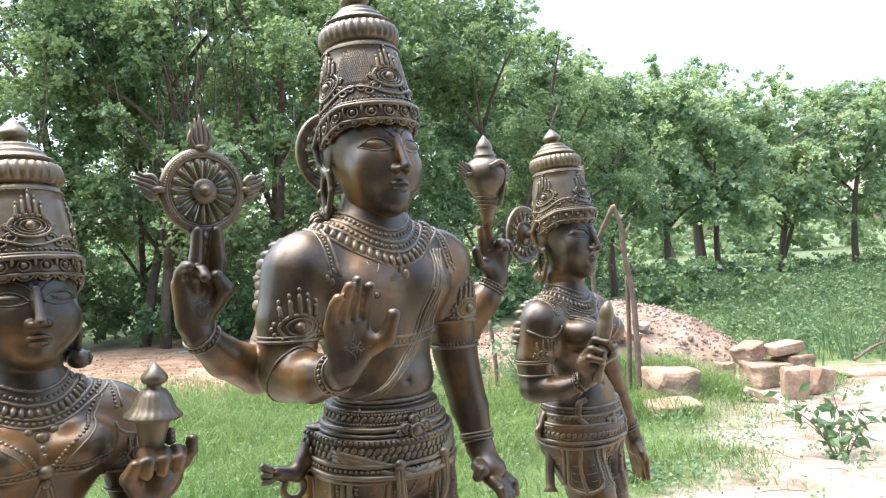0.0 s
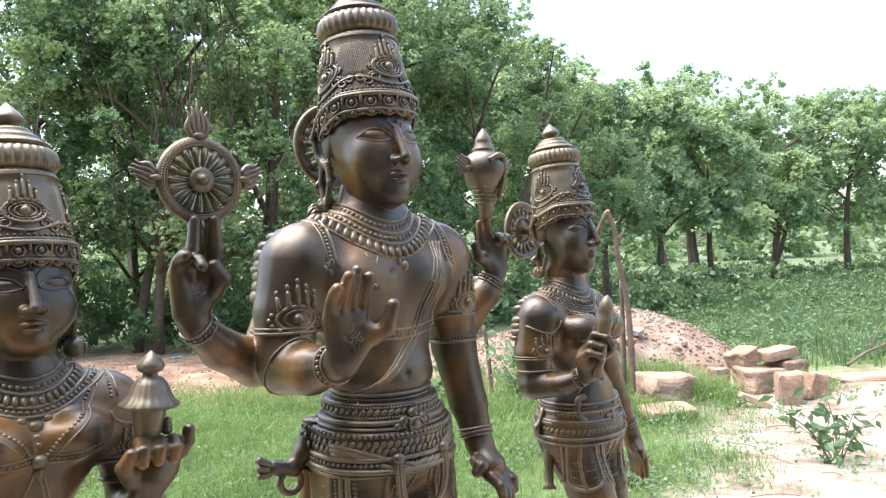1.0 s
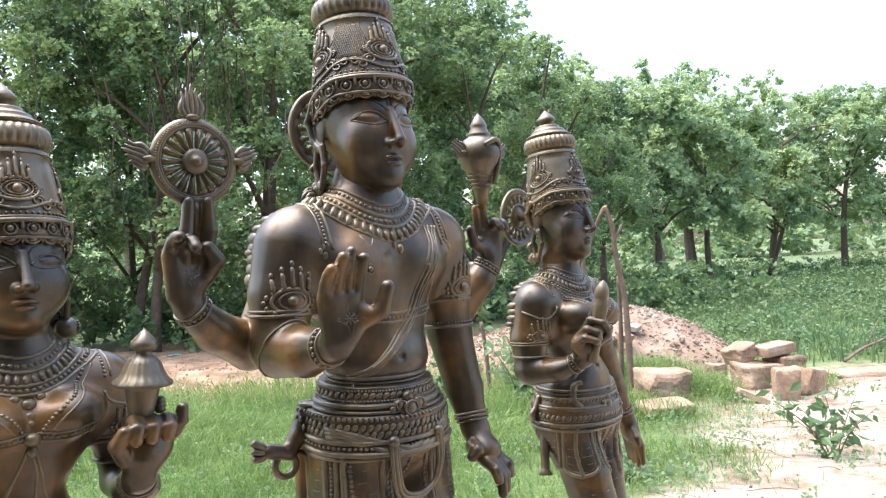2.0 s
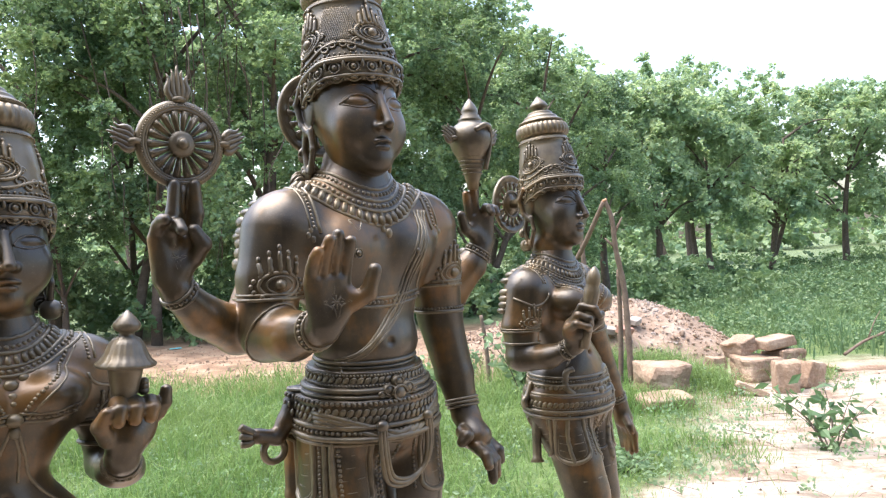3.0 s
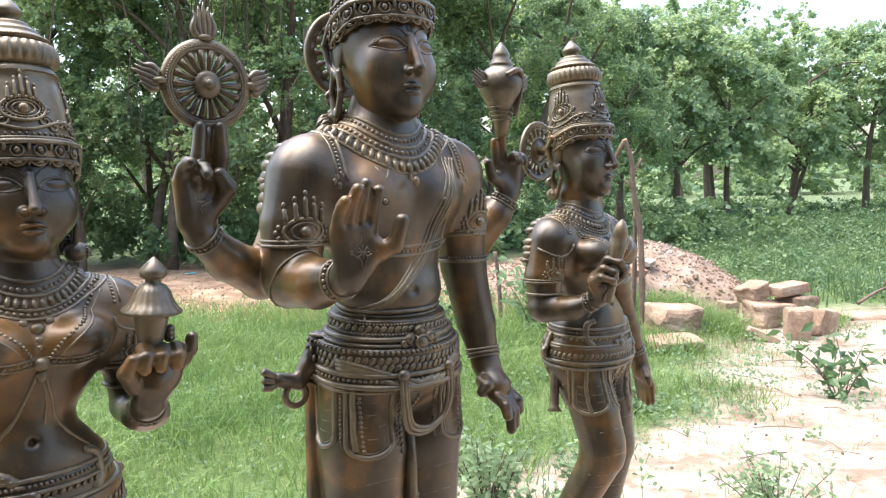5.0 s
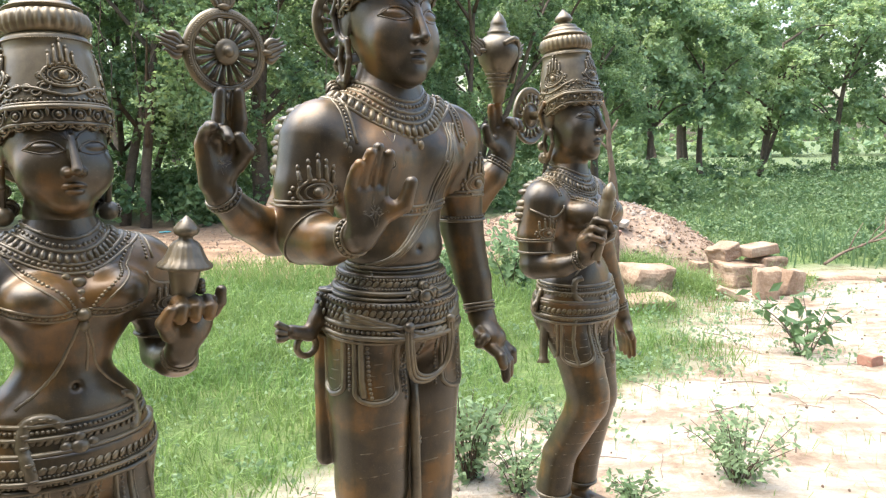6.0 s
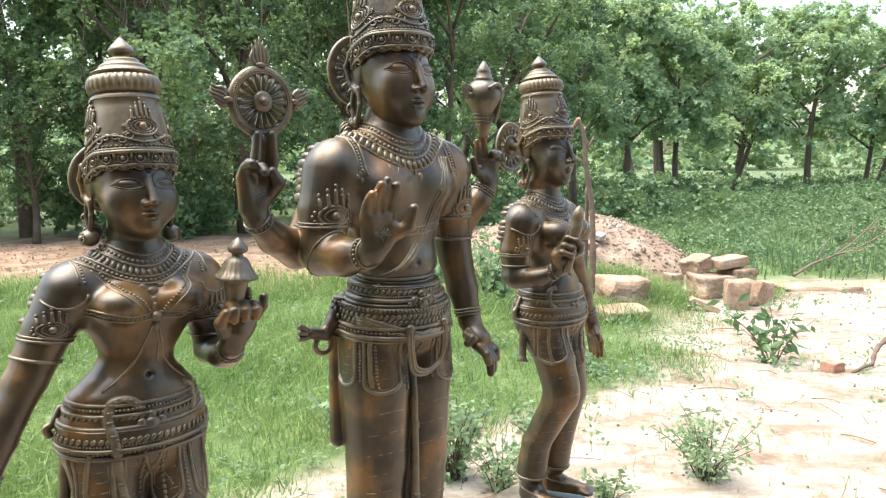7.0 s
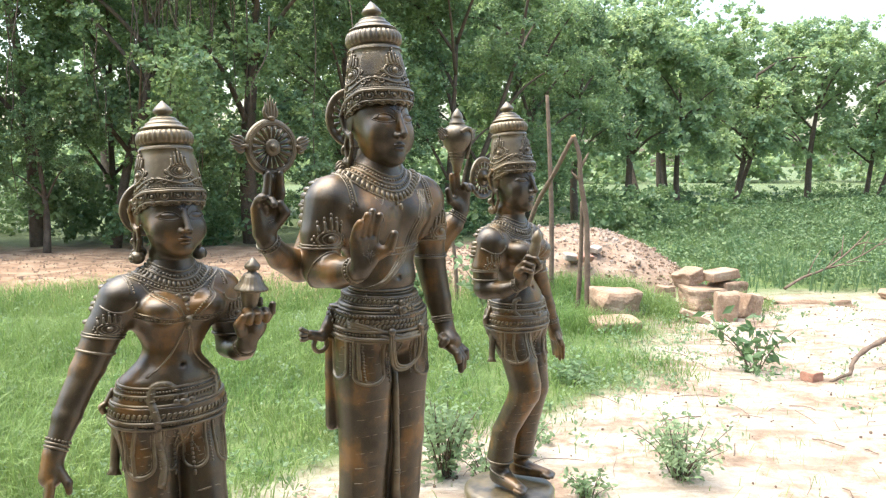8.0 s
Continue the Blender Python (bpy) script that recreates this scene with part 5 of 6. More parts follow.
def light_blockers():
    """Unseen plain wall and roof, added behind the camera to keep statue fronts dark."""
    for name, size, at in (("blocker_wall_south", (12.0, 0.2, 3.4), (0.5, -3.2, 1.65)), ("roof", (12.4, 2.9, 0.12), (0.5, -2.3, 3.4))):
        bm = bmesh.new()
        bmesh.ops.create_cube(bm, size=1.0)
        bmesh.ops.scale(bm, vec=size, verts=bm.verts)
        bmesh.ops.bevel(bm, geom=bm.edges[:], offset=0.02, segments=2, affect="EDGES")
        me = bpy.data.meshes.new(name)
        bm.to_mesh(me)
        bm.free()
        me.materials.append(PLASTER)
        ob = new(name, me)
        ob.location = at
        tagged(ob, "plain weathered grey unseen light-blocking " + ("wall" if name != "roof" else "roof slab"), "wall" if name != "roof" else "roof", "", "structure")


light_blockers()
rng = np.random.default_rng(7)


# ---- leaves ----
def leaf_mesh(name, p, size, mat, droop=0.25, slim=0.38, upright=0.0):
    """Small folded leaves, each its own island, at points p."""
    n = len(p)
    size = np.broadcast_to(size, (n,))
    way = rng.normal(size=(n, 3))
    way[:, 2] = way[:, 2] * 0.6 - droop + upright
    way /= np.linalg.norm(way, axis=1)[:, None]
    side = np.cross(way, rng.normal(size=(n, 3)))
    side /= np.linalg.norm(side, axis=1)[:, None] + 1e-9
    nor = np.cross(way, side)
    L, W = size[:, None], size[:, None] * slim
    v = np.stack([p, p + way * L * 0.45 + side * W + nor * W * 0.35, p + way * L, p + way * L * 0.45 - side * W + nor * W * 0.35], 1).reshape(-1, 3)
    b = np.arange(n)[:, None] * 4
    f = np.concatenate([b + [0, 1, 2], b + [0, 2, 3]], 0)
    return mesh_of(name, v, f, mat, False)


def clump_points(centres, radii, per, flat=0.75):
    """Leaves along arching twigs that spring from the middle of each clump."""
    out = []
    for c, r in zip(centres, radii):
        n = int(per * (r / 0.7) ** 2)
        k = max(5, n // 17)
        d = rng.normal(size=(k, 3))
        d[:, 2] += 0.25
        d /= np.linalg.norm(d, axis=1)[:, None]
        d *= (r * rng.uniform(0.55, 1.3, k))[:, None] * [1, 1, flat]
        i = rng.integers(0, k, n)
        t = rng.uniform(0.2, 1.0, n) ** 0.6
        q = c + d[i] * t[:, None]
        q[:, 2] -= 0.3 * r * t ** 2.5
        out.append(q + rng.normal(size=(n, 3)) * 0.085 * r ** 0.5 * (1.25 - t)[:, None])
    return np.concatenate(out)


def make_tree(name, height, spread, low, seed, mat, leaf=0.16, per=420, clumps=34, label="", group="", trunk=0.14, stems=1):
    """A tapered trunk with limbs, and a crown of leaf clumps with gaps."""
    r = np.random.default_rng(seed)
    root = new(name)
    sh, ends = Shell(), []
    for s in range(stems):
        lean = r.normal(size=2) * 0.06 * height
        off = r.normal(size=2) * 0.35 * (stems > 1)
        top = height * r.uniform(0.6, 0.72)
        t = np.linspace(0, 1, 9)
        spine = np.stack([off[0] + lean[0] * t + 0.1 * np.sin(t * 5 + s), off[1] + lean[1] * t + 0.1 * np.cos(t * 4), -0.15 + t * top], 1)
        tube(sh, spine, trunk * (1.25 - 0.85 * t) / (1 + 0.4 * (stems > 1)), 9)
        for i in range(7):
            k = r.uniform(0.3, 1.0)
            a = r.uniform(0, 2 * math.pi)
            b0 = np.array([np.interp(k, t, spine[:, j]) for j in range(3)])
            reach = spread * r.uniform(0.45, 0.8)
            b1 = b0 + (math.cos(a) * reach, math.sin(a) * reach, height * r.uniform(0.08, 0.24))
            mid = (b0 + b1) / 2 + (0, 0, 0.12 * reach)
            tube(sh, spline([b0, mid, b1], 4), trunk * np.linspace(0.42, 0.1, 9), 6)
            ends.append(b1)
    bark = new("trunk", sh.mesh("trunk", BARK))
    bark.parent = root
    cs, rs = [], []
    for i in range(clumps):
        if i < len(ends):
            c = ends[i]
        else:
            d = r.normal(size=3)
            d /= np.linalg.norm(d)
            h = r.uniform(0.0, 1.0) ** 0.85
            wide = spread * (0.95 - 0.55 * h ** 2) * (0.72 + 0.34 * math.sin(7.0 * h + seed) * math.cos(2.0 * math.atan2(d[1], d[0]) + seed))
            c = np.array((d[0] * wide, d[1] * wide, low + (height - low) * (0.06 + 0.92 * h)))
        cs.append(c)
        rs.append(r.uniform(0.26, 0.86) * spread / 2.4)
    p = clump_points(cs, rs, per)
    p = p[p[:, 2] > low * 0.6]
    ob = new("crown", leaf_mesh("crown", p, rng.uniform(0.6, 1.25, len(p)) * leaf, mat))
    ob.parent = root
    return tagged(root, label, "tree", group)


def place_trees(kinds, spots):
    """The first of each kind is set at its own spot, the rest are copies."""
    used = set()
    for k, x, y, turn, s in spots:
        m = pose(x, y, float(ground_height(x, y)) - 0.02, 0, 0, turn)
        if k in used:
            ob = copy_thing(kinds[k], m)
        else:
            ob = kinds[k]
            ob.matrix_basis = m
            used.add(k)
        ob.scale = (s, s, s)


DENSE = "dense dark green tree with drooping leafy branches"
near_kinds = [make_tree("tree", 8.5, 2.6, 0.9, 11, LEAF_DARK, 0.106, 630, 64, DENSE, "dark trees along the bank", 0.16),
              make_tree("tree", 8.0, 2.4, 1.3, 12, LEAF_DARK, 0.102, 630, 62, DENSE, "dark trees along the bank", 0.14),
              make_tree("tree", 9.0, 2.7, 1.6, 13, LEAF_DARK, 0.11, 630, 64, DENSE, "dark trees along the bank", 0.13, 2)]
place_trees(near_kinds, [(0, -9.6, 14.6, 20, 1.0), (1, -7.0, 16.2, 80, 1.0), (2, -5.0, 15.2, 140, 0.95), (0, -2.9, 16.4, 200, 0.98), (1, -0.9, 17.4, 10, 1.05), (2, 1.3, 18.6, 60, 0.85),
                         (0, 3.4, 20.6, 300, 0.8), (1, 5.4, 23.0, 170, 0.76), (2, -11.6, 17.0, 33, 1.1), (0, -1.6, 21.0, 250, 0.9), (0, -8.7, 14.3, 160, 0.46), (1, -6.4, 14.9, 40, 0.44), (2, -6.3, 18.6, 45, 0.82)])
# these crowns carry the haze of distance in their pale leaf colour
HAZE_TINTED = "slender-trunked green tree with a ragged leafy crown"
far_kinds = [make_tree("tree", 6.8, 2.5, 1.7, 21, LEAF_FAR, 0.168, 260, 60, HAZE_TINTED, "trees beyond the field", 0.11),
             make_tree("tree", 7.3, 2.7, 1.9, 22, LEAF_FAR, 0.168, 260, 64, HAZE_TINTED, "trees beyond the field", 0.12, 2),
             make_tree("tree", 6.3, 2.4, 1.6, 23, LEAF_FAR, 0.168, 260, 58, HAZE_TINTED, "trees beyond the field", 0.1)]
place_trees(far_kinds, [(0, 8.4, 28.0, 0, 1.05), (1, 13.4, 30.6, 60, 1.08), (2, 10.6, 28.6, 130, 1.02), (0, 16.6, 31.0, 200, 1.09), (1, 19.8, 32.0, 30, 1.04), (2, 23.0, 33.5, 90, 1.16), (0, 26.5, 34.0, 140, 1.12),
                        (1, 6.4, 30.0, 250, 1.15), (2, 20.5, 46.0, 20, 1.3), (1, 31.0, 44.0, 60, 1.3), (1, 14.9, 45.0, 200, 1.62), (0, 16.6, 47.0, 80, 1.45),
                        (0, -4.4, 27.5, 75, 1.6), (1, -8.6, 28.5, 210, 1.6), (2, -0.6, 27.0, 310, 1.6), (1, 3.0, 28.5, 120, 1.45)])


# ---- low growth ----
def sand_edge(y):
    """Where the turf gives way to bare sand: sand lies at larger x."""
    y = np.asarray(y, dtype=float)
    return -0.7 + 1.35 * np.clip(y - 3.3, -2.5, 1.9) + 0.3 * np.maximum(y - 5.2, 0) - 0.2 * np.clip(4.7 - y, 0, 1)


def stuff(name, me, label, category):
    return tagged(new(name, me), label, category, "", "stuff")


def blades(p, tall, width, lean=0.45):
    """Bent tapering grass blades rooted at p."""
    n = len(p)
    a = rng.uniform(0, 2 * math.pi, n)
    d = np.stack([np.cos(a), np.sin(a), np.zeros(n)], 1)
    s = np.stack([-np.sin(a + 0.8), np.cos(a + 0.8), np.zeros(n)], 1) * np.asarray(width)[:, None]
    k = rng.uniform(0.1, 1.0, n)[:, None] * lean
    t = np.asarray(tall)[:, None]
    up = np.array([0, 0, 1.0])
    mid = p + up * t * 0.6 + d * t * k * 0.35
    tip = p + up * t * (1 - 0.35 * k) + d * t * k * 1.1
    v = np.stack([p - s, p + s, mid + s * 0.75, mid - s * 0.75, tip], 1).reshape(-1, 3)
    b = np.arange(n)[:, None] * 5
    return v, np.concatenate([b + [0, 1, 2], b + [0, 2, 3], b + [3, 2, 4]], 0)


def on_ground(x, y, lift=0.0):
    return np.stack([x, y, ground_height(x, y) + lift], 1)


def scatter(n, x0, x1, y0, y1):
    return rng.uniform(x0, x1, n), rng.uniform(y0, y1, n)


def grass():
    xs, ys, hs = [], [], []
    for n, x0, x1, y0, y1, h in ((52000, -5.5, 3.4, 1.6, 6.0, 0.22), (42000, -8.5, 4.2, 6.0, 9.8, 0.26), (9000, 1.4, 4.2, 6.9, 9.8, 0.3), (1500, 2.7, 3.35, 7.5, 8.3, 0.3)):
        x, y = scatter(n, x0, x1, y0, y1)
        tuft = np.sin(2.1 * x + 1.3 * np.sin(1.7 * y)) * np.sin(1.9 * y + np.sin(2.6 * x))
        edge = sand_edge(y) - x + 1.1 * np.clip(y - 6.9, 0, 1.3) * (np.sin(5.0 * x + 1.0) > -0.2) + 0.35 * np.sin(3.1 * y + 2 * x) + 0.2 * np.sin(7 * x)
        keep = rng.uniform(0, 1, n) < np.clip(0.35 + 0.9 * edge, 0.0, 1.0) * np.clip(0.8 + 0.4 * tuft, 0.25, 1)
        xs.append(x[keep]), ys.append(y[keep]), hs.append((h * rng.uniform(0.5, 1.35, n) * (1 + 0.25 * tuft) * np.clip(0.45 + 0.5 * edge, 0.35, 1))[keep])
    x, y, h = np.concatenate(xs), np.concatenate(ys), np.concatenate(hs)
    v, f = blades(on_ground(x, y, -0.01), h, rng.uniform(0.0016, 0.0052, len(x)), 1.5)
    stuff("grass", mesh_of("grass", v, f, GRASS, False), "long soft bright green grass", "grass")
    # sparse dry sprouts on the sand
    x, y = scatter(30000, -2.5, 7.0, 2.2, 9.0)
    patch = np.sin(2.3 * x + 1.1 * y) + np.sin(3.1 * y - 1.9 * x) + 0.6 * np.sin(6 * x + 5 * y)
    near_edge = np.exp(-np.abs(x - sand_edge(y)) / 0.9)
    keep = rng.uniform(0, 1, len(x)) < np.where(patch > 0.7, 0.25, 0.015) + 0.55 * near_edge
    x, y = x[keep], y[keep]
    v, f = blades(on_ground(x, y, -0.005), rng.uniform(0.03, 0.11, len(x)), rng.uniform(0.001, 0.0026, len(x)), 1.5)
    stuff("sparse_grass", mesh_of("sparse_grass", v, f, GRASS, False), "thin short grass sprouts on bare sand", "grass")


grass()


def weeds():
    """Small broad-leaved plants among the grass and on the sand."""
    x, y = scatter(3600, -5.0, 5.5, 2.0, 8.6)
    gap = x - sand_edge(y)
    keep = rng.uniform(0, 1, len(x)) < np.where(gap < -0.3, 0.3, 0.62 * np.exp(-np.clip(gap, 0, 9) / 0.55)) + 0.012
    x, y = x[keep], y[keep]
    rad = rng.uniform(0.03, 0.13, len(x))
    n = rng.integers(7, 26, len(x))
    i = np.repeat(np.arange(len(x)), n)
    d = rng.normal(size=(len(i), 3)) * [1, 1, 0.5] * rad[i][:, None] * 0.45
    d[:, 2] = np.abs(d[:, 2]) + 0.01 + rng.uniform(0, 0.9, len(i)) * rad[i]
    stuff("weeds", leaf_mesh("weeds", on_ground(x, y, 0.0)[i] + d, rng.uniform(0.016, 0.042, len(i)), LEAF_BUSH, -0.25, 0.36), "small broad-leaved weeds in the grass and sand", "weeds")


weeds()


def scrub():
    """Low tangled growth that fills the field, and the undergrowth below the trees."""
    c, r = [], []
    for n, x0, x1, y0, y1, lo, hi in ((1500, 3.0, 18.0, 9.4, 19.0, 0.14, 0.42), (760, 3.5, 32.0, 18.0, 30.0, 0.3, 0.75)):
        x, y = scatter(n, x0, x1, y0, y1)
        keep = x > 2.6 + 0.14 * y + 0.5 * np.sin(y)
        x, y = x[keep], y[keep]
        rad = rng.uniform(lo, hi, len(x))
        c.append(on_ground(x, y, 0.0) + np.stack([0 * x, 0 * x, rad * 0.35], 1))
        r.append(rad)
    for n, x0, x1, y0, y1, lo, hi in ((230, -24.0, 6.0, 19.0, 36.0, 0.4, 1.1), (160, 6.0, 34.0, 29.0, 46.0, 0.4, 1.0)):
        x, y = scatter(n, x0, x1, y0, y1)
        rad = rng.uniform(lo, hi, len(x))
        c.append(on_ground(x, y, 0.0) + np.stack([0 * x, 0 * x, rad * 0.5], 1))
        r.append(rad * 0.8)
    p = clump_points(np.concatenate(c), np.concatenate(r), 220, 0.6)
    p = p[p[:, 2] > 0.0]
    stuff("scrub", leaf_mesh("scrub", p, rng.uniform(0.035, 0.085, len(p)) * np.interp(p[:, 1], [9, 30], [0.78, 1.8]), LEAF_SCRUB, -0.1, 0.42), "dense low green scrub over the field", "scrub")
    x, y = scatter(26000, 2.5, 24.0, 9.2, 26.0)
    keep = (x > 2.4 + 0.14 * y + 0.5 * np.sin(y)) & (x < 1.5 + 0.85 * y)
    x, y = x[keep], y[keep]
    tuft = 1 + 0.5 * np.sin(1.3 * x + 0.7 * y) * np.sin(1.1 * y - 0.5 * x)
    v, f = blades(on_ground(x, y, -0.01), rng.uniform(0.1, 0.36, len(x)) * tuft, rng.uniform(0.005, 0.012, len(x)), 0.9)
    stuff("tall_grass", mesh_of("tall_grass", v, f, LEAF_SCRUB, False), "tall loose green grass over the field", "grass")
    x, y = scatter(150, -13.0, 7.5, 14.9, 21.0)
    keep = (y > 14.6 + 0.35 * np.maximum(x, 0)) & (np.sin(1.1 * x + 0.6) > -0.55)
    x, y = x[keep], y[keep]
    rad = rng.uniform(0.35, 0.85, len(x))
    p = clump_points(on_ground(x, y, 0.0) + np.stack([0 * x, 0 * x, rad * rng.uniform(0.4, 1.3, len(x))], 1), rad, 230, 0.9)
    p = p[p[:, 2] > 0.0]
    stuff("undergrowth", leaf_mesh("undergrowth", p, rng.uniform(0.08, 0.18, len(p)), LEAF_SCRUB, 0.1, 0.4), "leafy undergrowth in the shade of the trees", "undergrowth")


scrub()


def vines():
    """Bare hanging stems and aerial roots among the dark trees."""
    for i in range(34):
        x = rng.uniform(-9.5, -0.8) if i < 16 else rng.uniform(-4.9, -2.6)
        y = 13.9 + rng.uniform(0, 1.2)
        z0 = rng.uniform(3.5, 6.0) if i < 16 else rng.uniform(4.5, 7.0)
        z1 = rng.uniform(0.8, 2.6) if i < 16 else rng.uniform(1.5, 4.0)
        d = rng.normal(size=2) * 0.35
        sh = Shell()
        line = spline([(0, 0, z0), (d[0] * 0.5 + 0.1, d[1] * 0.3, z0 * 0.6 + z1 * 0.4), (d[0], d[1], z0 * 0.25 + z1 * 0.75), (d[0] * 1.4 + rng.normal() * 0.1, d[1], z1)], 6)
        tube(sh, line, np.linspace(0.014, 0.006, len(line)) * (1 + 0.2 * np.sin(np.arange(len(line)))), 5)
        ob = new("vine", sh.mesh("vine", BARK))
        ob.location = (x, y, 0)
        tagged(ob, "thin brown vine hanging from the dark trees", "vine", "vines hanging from the trees")


vines()


def bush(name, x, y, height, spread, n_stems, leaves, leaf, mat, label, seed, slim=0.3, bare=0.0):
    """A small plant: thin branching stems set with single leaves."""
    r = np.random.default_rng(seed)
    root = new(name)
    root.location = (x, y, float(ground_height(x, y)))
    pts = []
    for s in range(n_stems):
        a = r.uniform(0, 2 * math.pi)
        h = height * r.uniform(0.55, 1.0)
        out = spread * r.uniform(0.25, 1.0) * 0.5
        line = spline([(0.02 * math.cos(a), 0.02 * math.sin(a), -0.02), (out * 0.45 * math.cos(a), out * 0.45 * math.sin(a), h * 0.55), (out * math.cos(a + 0.2), out * math.sin(a + 0.2), h)], 6)
        sh = Shell()
        tube(sh, line, np.linspace(0.0045, 0.0015, len(line)) * (height / 0.35) ** 0.5, 5)
        ob = new("stem", sh.mesh("stem", STICK if bare else BARK))
        ob.parent = root
        k = r.uniform(0.04, 1.0, int(leaves / n_stems)) ** 0.75
        for t in k:
            pts.append([np.interp(t * (len(line) - 1), np.arange(len(line)), line[:, j]) for j in range(3)] + r.normal(size=3) * spread * 0.05)
    p = np.array(pts)
    ob = new("foliage", leaf_mesh("foliage", p, rng.uniform(0.6, 1.2, len(p)) * leaf, mat, 0.15, slim))
    ob.parent = root
    return tagged(root, label, "bush")


GREEN = "small light green leafy bush growing from bare sand"
bush("bush", 1.38, 3.36, 0.3, 0.6, 24, 760, 0.042, LEAF_BUSH, GREEN, 31, 0.24)
bush("shrub", 2.76, 5.5, 0.46, 0.95, 10, 110, 0.12, LEAF_SHRUB, "dark leafy shrub with large leaves on bare sand", 32, 0.22)
bush("bush", 0.2, 3.5, 0.46, 0.5, 22, 800, 0.045, LEAF_BUSH, "tall light green bush at the edge of the grass", 33, 0.26)
bush("bush", 0.4, 3.35, 0.26, 0.36, 14, 360, 0.042, LEAF_BUSH, "small light green bush at the edge of the grass", 34, 0.26)
bush("bush", 0.87, 3.2, 0.15, 0.3, 12, 220, 0.04, LEAF_BUSH, "low light green weed on bare sand", 35, 0.26)
bush("bush", 1.28, 5.2, 0.16, 0.5, 14, 280, 0.06, LEAF_BUSH, "low leafy weed at the edge of the grass", 36, 0.26)
bush("bush", 0.66, 3.75, 0.24, 0.34, 12, 260, 0.042, LEAF_BUSH, "low light green weed on bare sand", 37, 0.26)
bush("bush", -0.35, 4.1, 0.35, 0.4, 10, 240, 0.06, LEAF_BUSH, "light green weed among long grass", 38)
bush("bush", 0.95, 7.6, 0.75, 0.9, 14, 560, 0.1, LEAF_BUSH, "bright green leafy bush in long grass", 39)
bush("bush", 0.3, 8.2, 0.6, 0.8, 12, 420, 0.1, LEAF_BUSH, "bright green leafy bush in long grass", 40)


# ---- stones, rubble, poles ----
def block(name, x, y, z, size, turn, mat, label, group, seed, rough=0.05, category="stone"):
    """A roughly dressed block: a cut box with chipped, worn edges."""
    bm = bmesh.new()
    bmesh.ops.create_cube(bm, size=1.0)
    bmesh.ops.subdivide_edges(bm, edges=bm.edges[:], cuts=9, use_grid_fill=True)
    shift = Vector((seed * 3.1, seed * 1.7, -seed))
    for v in bm.verts:
        far = sum(abs(2 * k) ** 9 for k in v.co) ** (1 / 9)
        v.co *= 1 / far ** 0.8
        worn = noise.noise_vector(v.co * 1.3 + shift) * 1.5 + noise.noise_vector(v.co * 4.0 - shift) * 0.45 + noise.noise_vector(v.co * 11.0 + shift) * 0.16
        v.co += worn * rough
        v.co.x *= size[0]
        v.co.y *= size[1]
        v.co.z *= size[2]
    me = bpy.data.meshes.new(name)
    bm.to_mesh(me)
    bm.free()
    me.materials.append(mat)
    ob = new(name, me)
    ob.matrix_world = pose(x, y, z, *turn)
    return tagged(ob, label, category, group)


SLAB = "rough pinkish granite block lying on the sand"
G = "granite blocks on the sand"
block("stone_block", 2.3, 7.85, 0.12, (0.46, 0.4, 0.32), (0, 4, 12), STONE, SLAB, G, 1, 0.1)
block("stone_slab", 2.13, 7.2, 0.03, (0.45, 0.34, 0.13), (3, 0, 8), STONE, "flat granite slab half sunk in the grass", G, 2, 0.05)
block("stone_post", 3.05, 8.42, 0.1, (0.17, 0.17, 0.25), (0, 3, 20), STONE, "short upright granite post in the grass", G, 3, 0.07)
block("stone_block", 3.33, 8.47, 0.32, (0.25, 0.26, 0.17), (0, -18, 25), STONE, SLAB, G, 4, 0.09)
block("stone_slab", 3.68, 8.42, 0.35, (0.4, 0.26, 0.11), (0, -5, 18), STONE, "pale granite slab resting on the stone pile", G, 5, 0.03)
block("stone_block", 3.42, 8.3, 0.1, (0.4, 0.36, 0.25), (0, 3, 16), STONE, SLAB, G, 6, 0.09)
block("stone_block", 3.4, 7.55, 0.13, (0.23, 0.3, 0.3), (0, 2, -14), STONE, SLAB, G, 7, 0.09)
block("stone_block", 3.78, 8.45, 0.13, (0.32, 0.34, 0.3), (0, 0, 25), STONE, SLAB, G, 12, 0.08)
block("stone_block", 3.68, 7.75, 0.1, (0.22, 0.28, 0.28), (0, 24, 20), STONE, SLAB, G, 8, 0.11)
block("stone_slab", 3.02, 7.42, 0.055, (0.3, 0.1, 0.06), (0, 24, -12), STONE, "thin broken granite sliver leaning on the grass", G, 9, 0.04)
block("stone_block", 4.75, 8.4, 0.0, (0.9, 0.4, 0.16), (0, 0, 6), STONE, "low pale boulder at the edge of the scrub", G, 10, 0.12)
block("stone_block", 6.2, 8.8, 0.0, (0.6, 0.4, 0.16), (0, 0, -16), STONE, "low pale boulder at the edge of the scrub", G, 11, 0.12)


